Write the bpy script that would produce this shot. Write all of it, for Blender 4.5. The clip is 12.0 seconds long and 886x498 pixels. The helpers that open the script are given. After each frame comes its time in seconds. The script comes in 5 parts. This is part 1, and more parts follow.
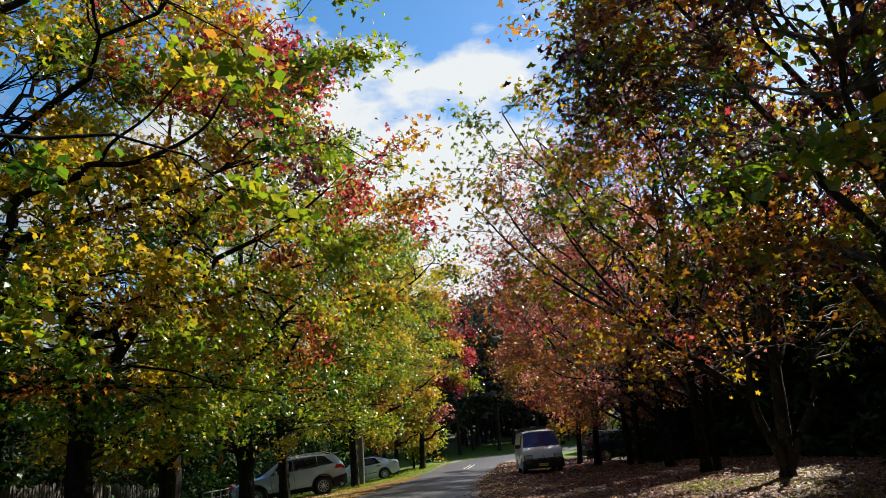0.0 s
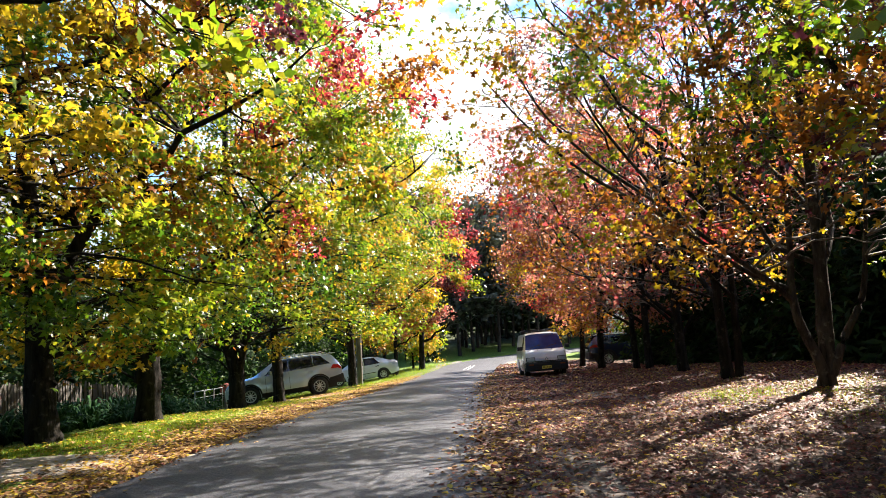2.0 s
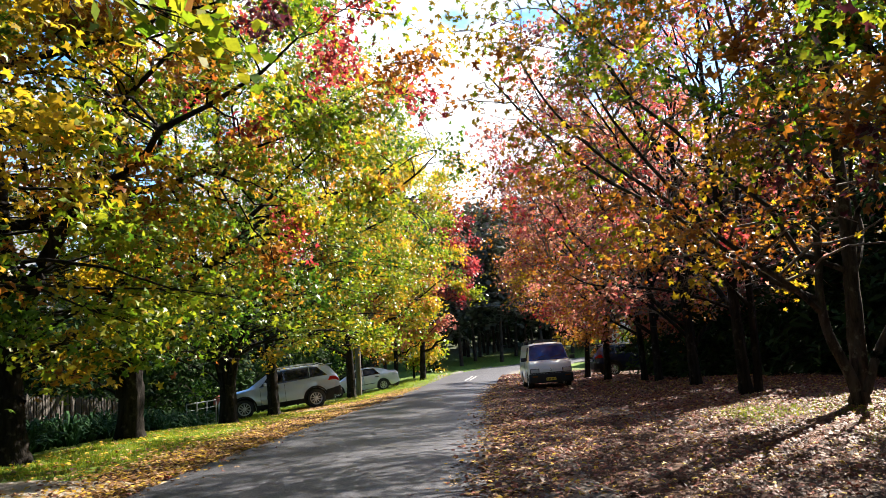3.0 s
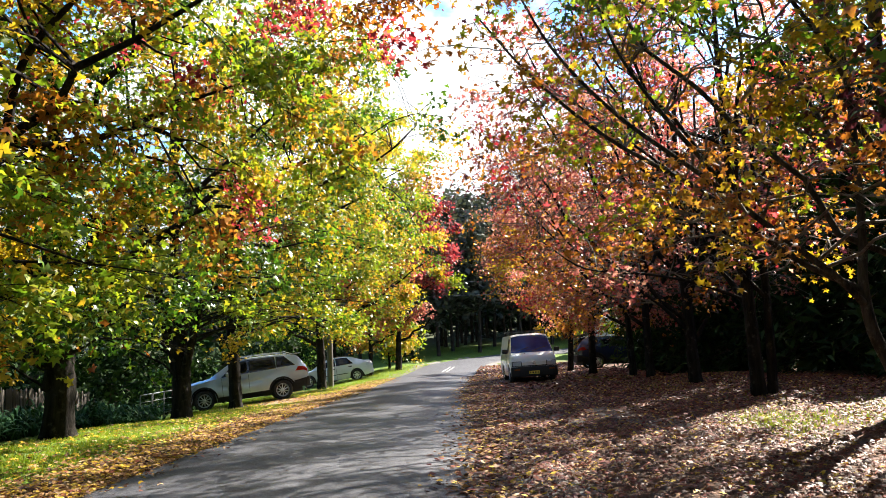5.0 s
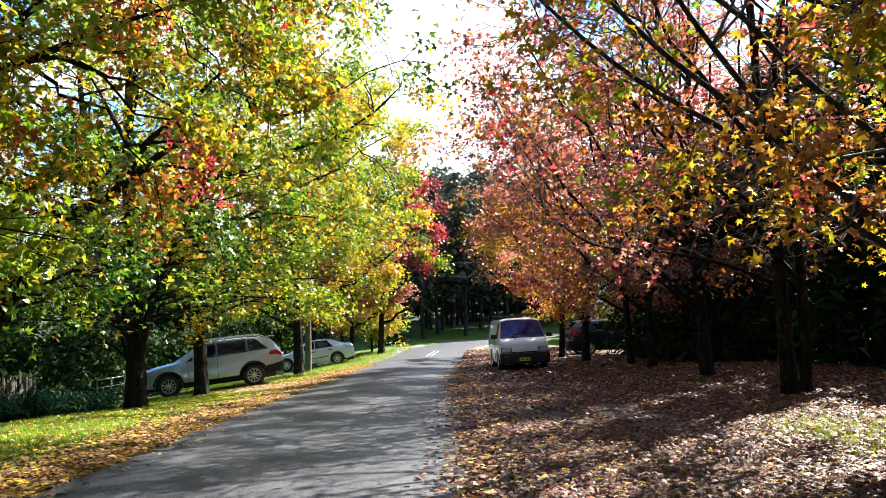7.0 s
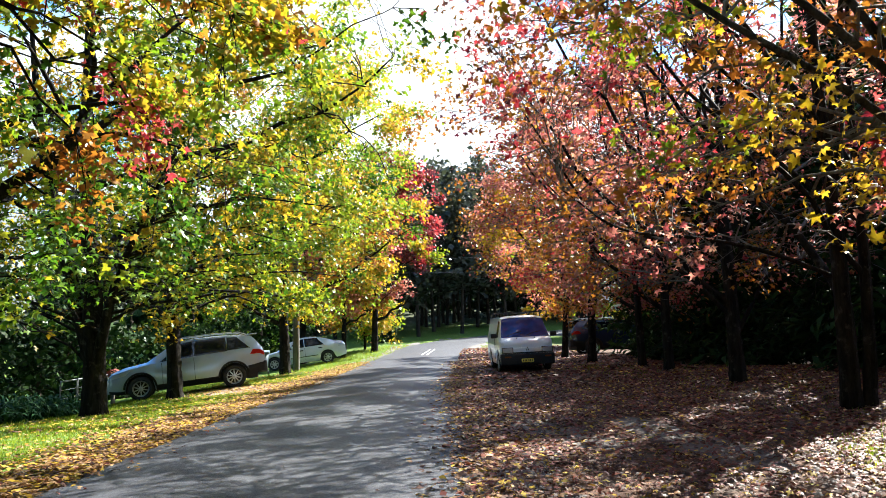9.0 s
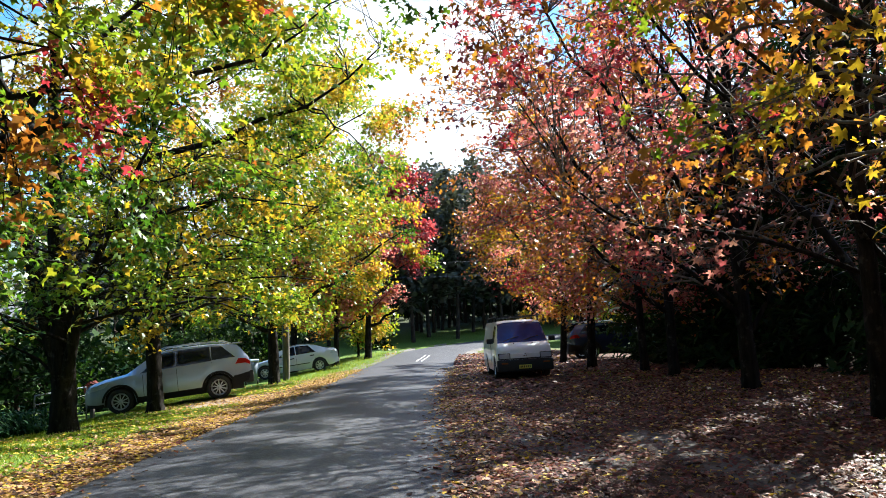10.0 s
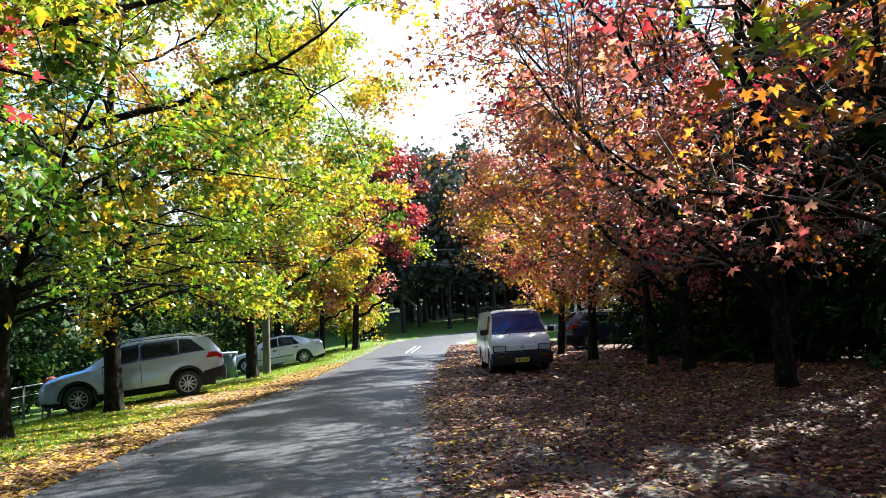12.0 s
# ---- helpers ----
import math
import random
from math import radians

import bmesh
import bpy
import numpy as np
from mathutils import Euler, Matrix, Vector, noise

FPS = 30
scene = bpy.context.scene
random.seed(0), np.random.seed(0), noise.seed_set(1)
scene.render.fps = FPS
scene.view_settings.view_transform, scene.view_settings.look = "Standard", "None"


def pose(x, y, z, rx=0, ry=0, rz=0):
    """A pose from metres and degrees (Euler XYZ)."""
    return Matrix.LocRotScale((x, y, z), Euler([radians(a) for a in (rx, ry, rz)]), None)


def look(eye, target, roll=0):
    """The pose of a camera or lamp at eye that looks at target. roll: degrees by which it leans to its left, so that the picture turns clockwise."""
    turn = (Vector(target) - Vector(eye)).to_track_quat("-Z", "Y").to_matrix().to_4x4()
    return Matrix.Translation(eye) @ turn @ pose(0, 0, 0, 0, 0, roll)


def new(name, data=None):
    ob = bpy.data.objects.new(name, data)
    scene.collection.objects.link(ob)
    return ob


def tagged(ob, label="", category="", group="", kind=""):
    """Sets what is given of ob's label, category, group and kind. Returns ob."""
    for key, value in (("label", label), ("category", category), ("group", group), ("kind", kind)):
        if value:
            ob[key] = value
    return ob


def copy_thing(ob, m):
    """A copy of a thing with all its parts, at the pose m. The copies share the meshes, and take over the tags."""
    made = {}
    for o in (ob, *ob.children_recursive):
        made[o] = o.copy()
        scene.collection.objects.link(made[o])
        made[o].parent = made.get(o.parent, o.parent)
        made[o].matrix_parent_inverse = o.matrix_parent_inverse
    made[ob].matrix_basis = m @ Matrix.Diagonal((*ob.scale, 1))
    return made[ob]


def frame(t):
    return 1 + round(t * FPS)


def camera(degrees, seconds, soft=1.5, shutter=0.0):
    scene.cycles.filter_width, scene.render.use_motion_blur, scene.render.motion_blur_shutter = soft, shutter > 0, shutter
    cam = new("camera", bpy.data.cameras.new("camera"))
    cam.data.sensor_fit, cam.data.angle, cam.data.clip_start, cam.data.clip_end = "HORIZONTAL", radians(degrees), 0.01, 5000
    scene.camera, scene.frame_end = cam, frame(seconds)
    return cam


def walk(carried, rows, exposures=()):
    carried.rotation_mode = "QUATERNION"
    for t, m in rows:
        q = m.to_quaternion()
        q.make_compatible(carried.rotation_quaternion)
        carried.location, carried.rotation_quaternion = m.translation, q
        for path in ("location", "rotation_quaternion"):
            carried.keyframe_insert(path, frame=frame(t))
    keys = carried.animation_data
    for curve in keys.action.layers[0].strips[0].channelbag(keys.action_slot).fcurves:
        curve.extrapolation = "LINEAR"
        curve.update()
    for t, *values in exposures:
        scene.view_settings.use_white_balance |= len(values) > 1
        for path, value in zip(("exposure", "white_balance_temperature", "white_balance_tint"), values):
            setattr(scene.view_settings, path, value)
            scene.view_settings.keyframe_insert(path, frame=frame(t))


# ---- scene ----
cam = camera(61.5, 12.0, 0.75)
METRES, EYE, TILT, LEAN, TURN = 11.2, 1.7, 13.0, 3.5, 0.0
ROWS = [
    (0.0, 0.0, 0.0, 0.0, 0.0, 0.0, 0.0),
    (0.5, -0.0013, 0.0409, -0.0104, 0.66, -0.35, 0.31),
    (1.0, 0.0028, 0.079, -0.0223, 0.5, -2.69, 0.24),
    (1.5, 0.0011, 0.115, -0.0331, 0.54, -6.39, -0.72),
    (2.0, 0.0004, 0.1572, -0.0397, 0.15, -7.34, -0.59),
    (2.5, 0.0029, 0.1951, -0.0452, 0.43, -7.2, 0.02),
    (3.0, 0.0041, 0.2384, -0.0531, 0.31, -6.69, -0.59),
    (5.0, 0.0048, 0.4003, -0.0905, -1.19, -7.49, -1.8),
    (5.5, 0.0015, 0.4419, -0.0985, -1.58, -7.9, -2.22),
    (6.0, 0.0038, 0.4815, -0.1069, -1.68, -8.15, -2.57),
    (6.5, 0.0038, 0.5255, -0.1178, -1.52, -8.63, -2.69),
    (7.0, 0.01, 0.567, -0.1283, -2.14, -8.82, -2.75),
    (9.0, 0.017, 0.73, -0.1675, -2.39, -9.06, -3.06),
    (9.5, 0.024, 0.7689, -0.1756, -2.9, -8.89, -2.47),
    (10.0, 0.0278, 0.8098, -0.1864, -2.86, -8.66, -2.44),
    (10.5, 0.035, 0.8514, -0.1986, -3.39, -8.59, -2.06),
    (11.0, 0.036, 0.8884, -0.2089, -2.98, -8.86, -1.96),
    (11.5, 0.0402, 0.9312, -0.22, -3.72, -9.21, -2.14),
    (12.0, 0.0436, 0.9695, -0.2271, -3.47, -9.42, -2.47),
]
walk(cam, [(t, pose(0, 0, EYE, TILT, LEAN, TURN) @ pose(METRES * x, METRES * y, METRES * z, 90 + pitch, roll, yaw)) for t, x, y, z, yaw, pitch, roll in ROWS],
     [(0.0, 1.15, 6450, 6), (0.6, 1.25, 6450, 6), (1.0, 1.6, 6500, 8), (1.5, 2.4, 6600, 10), (2.0, 2.4, 6600, 10), (3.0, 2.08, 6550, 10), (5.0, 2.3, 6450, 8), (7.0, 2.35, 6200, 5), (9.0, 2.4, 6000, 4), (10.0, 2.05, 5850, 4), (10.6, 2.2, 5850, 4), (11.0, 2.32, 5850, 3), (12.0, 2.38, 5900, 2)])

# ---- light ----
SUN_AZ, SUN_EL = radians(47), radians(38)   # clockwise from straight ahead; up
sun_way = Vector((math.sin(SUN_AZ) * math.cos(SUN_EL), math.cos(SUN_AZ) * math.cos(SUN_EL), math.sin(SUN_EL)))
sun = new("sun", bpy.data.lights.new("sun", "SUN"))
sun.data.energy, sun.data.angle, sun.data.color = 5.0, radians(0.55), (1.0, 0.91, 0.79)
sun.matrix_world = look((0, 0, 60), Vector((0, 0, 60)) - sun_way)

world = bpy.data.worlds.new("sky")
scene.world = world
world.use_nodes = True
wn, wl = world.node_tree.nodes, world.node_tree.links
wn.clear()
w_out, w_bg, w_sky = wn.new("ShaderNodeOutputWorld"), wn.new("ShaderNodeBackground"), wn.new("ShaderNodeTexSky")
w_sky.sky_type, w_sky.sun_disc = "NISHITA", False
w_sky.sun_elevation, w_sky.sun_rotation = SUN_EL, SUN_AZ
w_co, w_map = wn.new("ShaderNodeTexCoord"), wn.new("ShaderNodeMapping")
w_map.inputs["Scale"].default_value = (1.0, 1.0, 1.9)
w_map.inputs["Location"].default_value = (2.6, 1.7, 0.55)
w_noise, w_ramp, w_mix = wn.new("ShaderNodeTexNoise"), wn.new("ShaderNodeValToRGB"), wn.new("ShaderNodeMix")
w_noise.inputs["Scale"].default_value, w_noise.inputs["Detail"].default_value = 2.6, 7.0
w_noise.inputs["Roughness"].default_value = 0.55
w_ramp.color_ramp.elements[0].position, w_ramp.color_ramp.elements[1].position = 0.505, 0.57
w_mix.data_type = "RGBA"
w_dot, w_near, w_cloud = wn.new("ShaderNodeVectorMath"), wn.new("ShaderNodeMapRange"), wn.new("ShaderNodeVectorMath")
w_dot.operation, w_cloud.operation = "DOT_PRODUCT", "SCALE"
w_dot.inputs[1].default_value = sun_way
for key, value in (("From Min", 0.08), ("From Max", 0.58), ("To Min", 0.1), ("To Max", 1.0)):
    w_near.inputs[key].default_value = value
w_cloud.inputs[0].default_value = (7.8, 7.9, 8.2)   # sunlit cloud, brightest towards the sun
wl.new(w_co.outputs["Generated"], w_dot.inputs[0])
wl.new(w_dot.outputs["Value"], w_near.inputs["Value"])
wl.new(w_near.outputs[0], w_cloud.inputs["Scale"])
wl.new(w_cloud.outputs[0], w_mix.inputs[7])
wl.new(w_co.outputs["Generated"], w_map.inputs["Vector"])
wl.new(w_map.outputs["Vector"], w_noise.inputs["Vector"])
w_sep, w_haze, w_add = wn.new("ShaderNodeSeparateXYZ"), wn.new("ShaderNodeMapRange"), wn.new("ShaderNodeMath")
wl.new(w_co.outputs["Generated"], w_sep.inputs["Vector"])
wl.new(w_sep.outputs["Z"], w_haze.inputs["Value"])
for key, value in (("From Min", 0.0), ("From Max", 0.55), ("To Min", 0.30), ("To Max", -0.04)):
    w_haze.inputs[key].default_value = value
wl.new(w_noise.outputs["Fac"], w_add.inputs[0])
w_veil = wn.new("ShaderNodeMath")
w_veil.operation = "MULTIPLY"
wl.new(w_haze.outputs[0], w_veil.inputs[0])
wl.new(w_near.outputs[0], w_veil.inputs[1])
wl.new(w_veil.outputs[0], w_add.inputs[1])
wl.new(w_add.outputs[0], w_ramp.inputs["Fac"])
w_sky.dust_density, w_sky.ozone_density = 0.4, 2.0
wl.new(w_ramp.outputs["Color"], w_mix.inputs["Factor"])
w_hsv = wn.new("ShaderNodeHueSaturation")
w_hsv.inputs["Saturation"].default_value = 1.3
w_hsv.inputs["Value"].default_value = 1.55
wl.new(w_sky.outputs["Color"], w_hsv.inputs["Color"])
wl.new(w_hsv.outputs["Color"], w_mix.inputs[6])
wl.new(w_mix.outputs[2], w_bg.inputs["Color"])
w_bg.inputs["Strength"].default_value = 0.05
wl.new(w_bg.outputs["Background"], w_out.inputs["Surface"])

# ---- materials ----
def material(name):
    m = bpy.data.materials.new(name)
    m.use_nodes = True
    nt = m.node_tree
    return m, nt, nt.nodes["Principled BSDF"]


def node(nt, kind, **inputs):
    n = nt.nodes.new("ShaderNode" + kind)
    for key, value in inputs.items():
        n.inputs[key.replace("_", " ")].default_value = value
    return n


def ramp(nt, fac, stops):
    n = nt.nodes.new("ShaderNodeValToRGB")
    els = n.color_ramp.elements
    while len(els) < len(stops):
        els.new(0.5)
    for e, (p, c) in zip(els, stops):
        e.position, e.color = p, (*c, 1)
    nt.links.new(fac, n.inputs["Fac"])
    return n.outputs["Color"]


def noise_out(nt, scale, detail=4.0, rough=0.55, stretch=None, kind="Object"):
    co = nt.nodes.new("ShaderNodeTexCoord")
    src = co.outputs[kind]
    if stretch:
        mp = node(nt, "Mapping", Scale=stretch)
        nt.links.new(src, mp.inputs["Vector"])
        src = mp.outputs["Vector"]
    n = node(nt, "TexNoise", Scale=scale, Detail=detail, Roughness=rough)
    nt.links.new(src, n.inputs["Vector"])
    return n.outputs["Fac"]


def mixed(nt, fac, a, b, blend="MIX"):
    n = nt.nodes.new("ShaderNodeMix")
    n.data_type, n.blend_type = "RGBA", blend
    for slot, v in ((0, fac), (6, a), (7, b)):
        if hasattr(v, "is_linked"):
            nt.links.new(v, n.inputs[slot])
        elif slot == 0:
            n.inputs[0].default_value = v
        else:
            n.inputs[slot].default_value = (*v, 1)
    return n.outputs[2]


def bumped(nt, bsdf, height, strength=0.3, distance=0.02):
    b = node(nt, "Bump", Strength=strength, Distance=distance)
    nt.links.new(height, b.inputs["Height"])
    nt.links.new(b.outputs["Normal"], bsdf.inputs["Normal"])


def plain(name, color, rough=0.5, metal=0.0, coat=0.0, grain=0.06, scale=30.0):
    """Paint, rubber, plastic or metal with a light unevenness."""
    m, nt, b = material(name)
    f = noise_out(nt, scale)
    lo = [max(0, c * (1 - grain)) for c in color]
    hi = [min(1, c * (1 + grain)) for c in color]
    nt.links.new(ramp(nt, f, [(0.3, lo), (0.7, hi)]), b.inputs["Base Color"])
    b.inputs["Roughness"].default_value, b.inputs["Metallic"].default_value = rough, metal
    b.inputs["Coat Weight"].default_value = coat
    return m


def leaf_material(name, stops, through_light=0.45, rough=0.45, warm=0.6, single=False):
    """Thin leaf: each one takes its own colour from the stops, and lets light through."""
    m, nt, b = material(name)
    geo = nt.nodes.new("ShaderNodeNewGeometry")
    own = nt.nodes.new("ShaderNodeObjectInfo").outputs["Random"] if single else geo.outputs["Random Per Island"]
    tint = ramp(nt, own, stops)
    vein = noise_out(nt, 40.0, 2.0)
    tint = mixed(nt, 0.25, tint, ramp(nt, vein, [(0.35, (0.35, 0.3, 0.25)), (0.6, (1, 1, 1))]), "MULTIPLY")
    nt.links.new(tint, b.inputs["Base Color"])
    b.inputs["Roughness"].default_value = rough
    b.inputs["Specular IOR Level"].default_value = 0.5 if rough < 0.5 else 0.27 if rough < 0.7 else 0.12
    tr = node(nt, "BsdfTranslucent")
    nt.links.new(mixed(nt, 1.0, tint, (1.0, 0.95, warm), "MULTIPLY"), tr.inputs["Color"])
    mx = node(nt, "MixShader", Fac=through_light)
    nt.links.new(b.outputs[0], mx.inputs[1])
    nt.links.new(tr.outputs[0], mx.inputs[2])
    nt.links.new(mx.outputs[0], nt.nodes["Material Output"].inputs["Surface"])
    return m


HUES = [
    ("leaf_green", [(0.0, (0.025, 0.075, 0.010)), (0.5, (0.065, 0.165, 0.014)), (1.0, (0.16, 0.28, 0.02))], 0.55, 0.6),
    ("leaf_lime", [(0.0, (0.11, 0.225, 0.014)), (0.5, (0.235, 0.33, 0.022)), (1.0, (0.37, 0.36, 0.03))], 0.56, 0.6),
    ("leaf_yellow", [(0.0, (0.33, 0.24, 0.014)), (0.5, (0.48, 0.345, 0.022)), (1.0, (0.60, 0.42, 0.045))], 0.60, 0.6),
    ("leaf_orange", [(0.0, (0.26, 0.075, 0.015)), (0.5, (0.40, 0.16, 0.022)), (1.0, (0.48, 0.26, 0.045))], 0.56, 0.7),
    ("leaf_red", [(0.0, (0.20, 0.014, 0.022)), (0.5, (0.40, 0.040, 0.046)), (1.0, (0.54, 0.11, 0.09))], 0.58, 1.0),
    ("leaf_purple", [(0.0, (0.045, 0.010, 0.020)), (0.5, (0.10, 0.022, 0.035)), (1.0, (0.17, 0.05, 0.05))], 0.40, 1.0),
    ("leaf_pink", [(0.0, (0.40, 0.085, 0.085)), (0.5, (0.55, 0.195, 0.145)), (1.0, (0.62, 0.34, 0.21))], 0.60, 1.0),
    ("leaf_forest", [(0.0, (0.030, 0.040, 0.026)), (0.5, (0.055, 0.066, 0.044)), (1.0, (0.09, 0.10, 0.065))], 0.25, 0.8),
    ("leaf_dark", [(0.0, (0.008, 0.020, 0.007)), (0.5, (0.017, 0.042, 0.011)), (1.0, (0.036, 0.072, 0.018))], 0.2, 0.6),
]
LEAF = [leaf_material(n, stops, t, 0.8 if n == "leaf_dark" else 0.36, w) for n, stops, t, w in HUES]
LEAF_OWN = [leaf_material(n + "_own", stops, t, 0.45, w, True) for n, stops, t, w in HUES]
GREEN, LIME, YELLOW, ORANGE, RED, PURPLE, PINK, FOREST, DARK = range(9)

LITTER = [
    leaf_material("litter_brown", [(0.0, (0.032, 0.016, 0.011)), (0.5, (0.090, 0.043, 0.030)), (1.0, (0.21, 0.115, 0.078))], 0.15, 0.58),
    leaf_material("litter_red", [(0.0, (0.07, 0.014, 0.012)), (0.5, (0.155, 0.036, 0.029)), (1.0, (0.30, 0.10, 0.055))], 0.15, 0.58),
    leaf_material("litter_yellow", [(0.0, (0.32, 0.19, 0.016)), (0.5, (0.52, 0.35, 0.028)), (1.0, (0.62, 0.45, 0.08))], 0.2, 0.6),
    leaf_material("litter_tan", [(0.0, (0.20, 0.10, 0.042)), (0.5, (0.38, 0.21, 0.09)), (1.0, (0.54, 0.38, 0.22))], 0.15, 0.58),
]
GRASS = leaf_material("grass_blade", [(0.0, (0.10, 0.19, 0.010)), (0.5, (0.22, 0.33, 0.018)), (1.0, (0.36, 0.37, 0.045))], 0.45)
STRAP = leaf_material("strap_leaf", [(0.0, (0.010, 0.040, 0.014)), (0.5, (0.020, 0.068, 0.024)), (1.0, (0.040, 0.104, 0.032))], 0.10, 0.7)


def bark_material(name, dark, light, lichen=(0.30, 0.30, 0.24)):
    m, nt, b = material(name)
    fissure = noise_out(nt, 9.0, 6.0, 0.65, (1, 1, 0.22))
    patch = noise_out(nt, 6.0, 5.0, 0.65)
    col = ramp(nt, fissure, [(0.36, dark), (0.62, light)])
    col = mixed(nt, ramp(nt, patch, [(0.57, (0, 0, 0)), (0.70, (0.5, 0.5, 0.5))]), col, lichen)
    nt.links.new(col, b.inputs["Base Color"])
    b.inputs["Roughness"].default_value, b.inputs["Specular IOR Level"].default_value = 0.9, 0.1
    bumped(nt, b, fissure, 1.0, 0.06)
    return m


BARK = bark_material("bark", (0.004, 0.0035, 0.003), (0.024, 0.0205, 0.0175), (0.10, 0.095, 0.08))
BARK_PALE = bark_material("bark_pale", (0.014, 0.012, 0.010), (0.065, 0.056, 0.047), (0.22, 0.21, 0.175))
TWIG = bark_material("twig_bark", (0.07, 0.06, 0.052), (0.21, 0.19, 0.17), (0.26, 0.25, 0.22))
BARK_DARK = bark_material("bark_dark", (0.02, 0.016, 0.013), (0.06, 0.05, 0.04), (0.09, 0.09, 0.08))


def asphalt_material():
    """Worn chip seal: stone chips, dark patches, paler wheel tracks."""
    m, nt, b = material("asphalt")
    fine, broad, chips = noise_out(nt, 90.0, 3.0), noise_out(nt, 0.7, 5.0, 0.6), noise_out(nt, 22.0, 5.0, 0.75)
    col = ramp(nt, fine, [(0.3, (0.029, 0.031, 0.043)), (0.55, (0.064, 0.067, 0.084)), (0.75, (0.17, 0.173, 0.19))])
    col = mixed(nt, 1.0, col, ramp(nt, broad, [(0.3, (0.60, 0.60, 0.63)), (0.7, (1.06, 1.05, 1.02))]), "MULTIPLY")
    col = mixed(nt, 1.0, col, ramp(nt, chips, [(0.34, (0.45, 0.45, 0.48)), (0.52, (1.0, 1.0, 1.0)), (0.70, (1.5, 1.48, 1.42))]), "MULTIPLY")
    nt.links.new(col, b.inputs["Base Color"])
    nt.links.new(ramp(nt, chips, [(0.3, (0.68, 0.68, 0.68)), (0.7, (0.46, 0.46, 0.46))]), b.inputs["Roughness"])
    bumped(nt, b, chips, 0.6, 0.02)
    return m


def ground_material():
    """Grass on one side of the road, leaf mould and bare dirt on the other; painted shade under the far woods."""
    m, nt, b = material("verge_ground")
    n_big, n_mid, n_fine = noise_out(nt, 0.35, 3.0), noise_out(nt, 1.6, 5.0, 0.6), noise_out(nt, 26.0, 3.0)
    grass = ramp(nt, n_fine, [(0.3, (0.035, 0.075, 0.012)), (0.55, (0.10, 0.17, 0.02)), (0.75, (0.22, 0.24, 0.04))])
    mould = ramp(nt, n_fine, [(0.3, (0.045, 0.026, 0.018)), (0.5, (0.085, 0.042, 0.026)), (0.72, (0.17, 0.088, 0.052))])
    dirt = ramp(nt, n_fine, [(0.3, (0.045, 0.034, 0.028)), (0.7, (0.10, 0.078, 0.062))])
    mould = mixed(nt, ramp(nt, n_mid, [(0.52, (0, 0, 0)), (0.62, (0.8, 0.8, 0.8))]), mould, dirt)
    co = nt.nodes.new("ShaderNodeTexCoord")
    sep = nt.nodes.new("ShaderNodeSeparateXYZ")
    nt.links.new(co.outputs["Object"], sep.inputs["Vector"])
    wob = node(nt, "Math")
    wob.operation = "MULTIPLY_ADD"
    wob.inputs[1].default_value, wob.inputs[2].default_value = 3.0, -1.5
    nt.links.new(n_mid, wob.inputs[0])
    add = node(nt, "Math")
    nt.links.new(sep.outputs["X"], add.inputs[0])
    nt.links.new(wob.outputs[0], add.inputs[1])
    side = node(nt, "MapRange", From_Min=-0.6, From_Max=0.6)
    nt.links.new(add.outputs[0], side.inputs["Value"])
    far = node(nt, "MapRange", From_Min=52.0, From_Max=58.0)
    nt.links.new(sep.outputs["Y"], far.inputs["Value"])
    inv = node(nt, "Math")
    inv.operation = "SUBTRACT"
    inv.inputs[0].default_value = 1.0
    nt.links.new(far.outputs[0], inv.inputs[1])
    both = node(nt, "Math")
    both.operation = "MULTIPLY"
    nt.links.new(side.outputs[0], both.inputs[0])
    nt.links.new(inv.outputs[0], both.inputs[1])
    # shade of the far woods, put into the ground colour beyond y 74
    woods_shade = node(nt, "MapRange", From_Min=74.0, From_Max=84.0)
    nt.links.new(sep.outputs["Y"], woods_shade.inputs["Value"])
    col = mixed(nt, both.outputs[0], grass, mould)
    nt.links.new(mixed(nt, woods_shade.outputs[0], col, (0.035, 0.045, 0.016)), b.inputs["Base Color"])
    b.inputs["Roughness"].default_value, b.inputs["Specular IOR Level"].default_value = 0.9, 0.2
    bumped(nt, b, n_fine, 0.8, 0.03)
    return m


def two_tone(name, a, c, scale, rough=0.85, bump=0.5, stretch=None):
    m, nt, b = material(name)
    f = noise_out(nt, scale, 5.0, 0.6, stretch)
    nt.links.new(ramp(nt, f, [(0.32, a), (0.68, c)]), b.inputs["Base Color"])
    b.inputs["Roughness"].default_value = rough
    bumped(nt, b, f, bump, 0.02)
    return m


ASPHALT, GROUND = asphalt_material(), ground_material()
GRAVEL = two_tone("gravel", (0.16, 0.135, 0.11), (0.40, 0.35, 0.29), 40.0)
GRIT = two_tone("road_grit", (0.055, 0.048, 0.046), (0.21, 0.19, 0.175), 34.0)
DIRT = two_tone("dirt", (0.045, 0.034, 0.027), (0.12, 0.095, 0.08), 14.0)
WOOD_GREY = two_tone("weathered_wood", (0.045, 0.038, 0.033), (0.14, 0.125, 0.108), 12.0, 0.9, 0.6, (1, 1, 0.15))
LINE_PAINT = two_tone("line_paint", (0.5, 0.5, 0.48), (0.8, 0.8, 0.78), 20.0, 0.6)

# ---- mesh tools ----
def set_mats(me, mats):
    for m in (mats if isinstance(mats, (list, tuple)) else [mats]):
        me.materials.append(m)


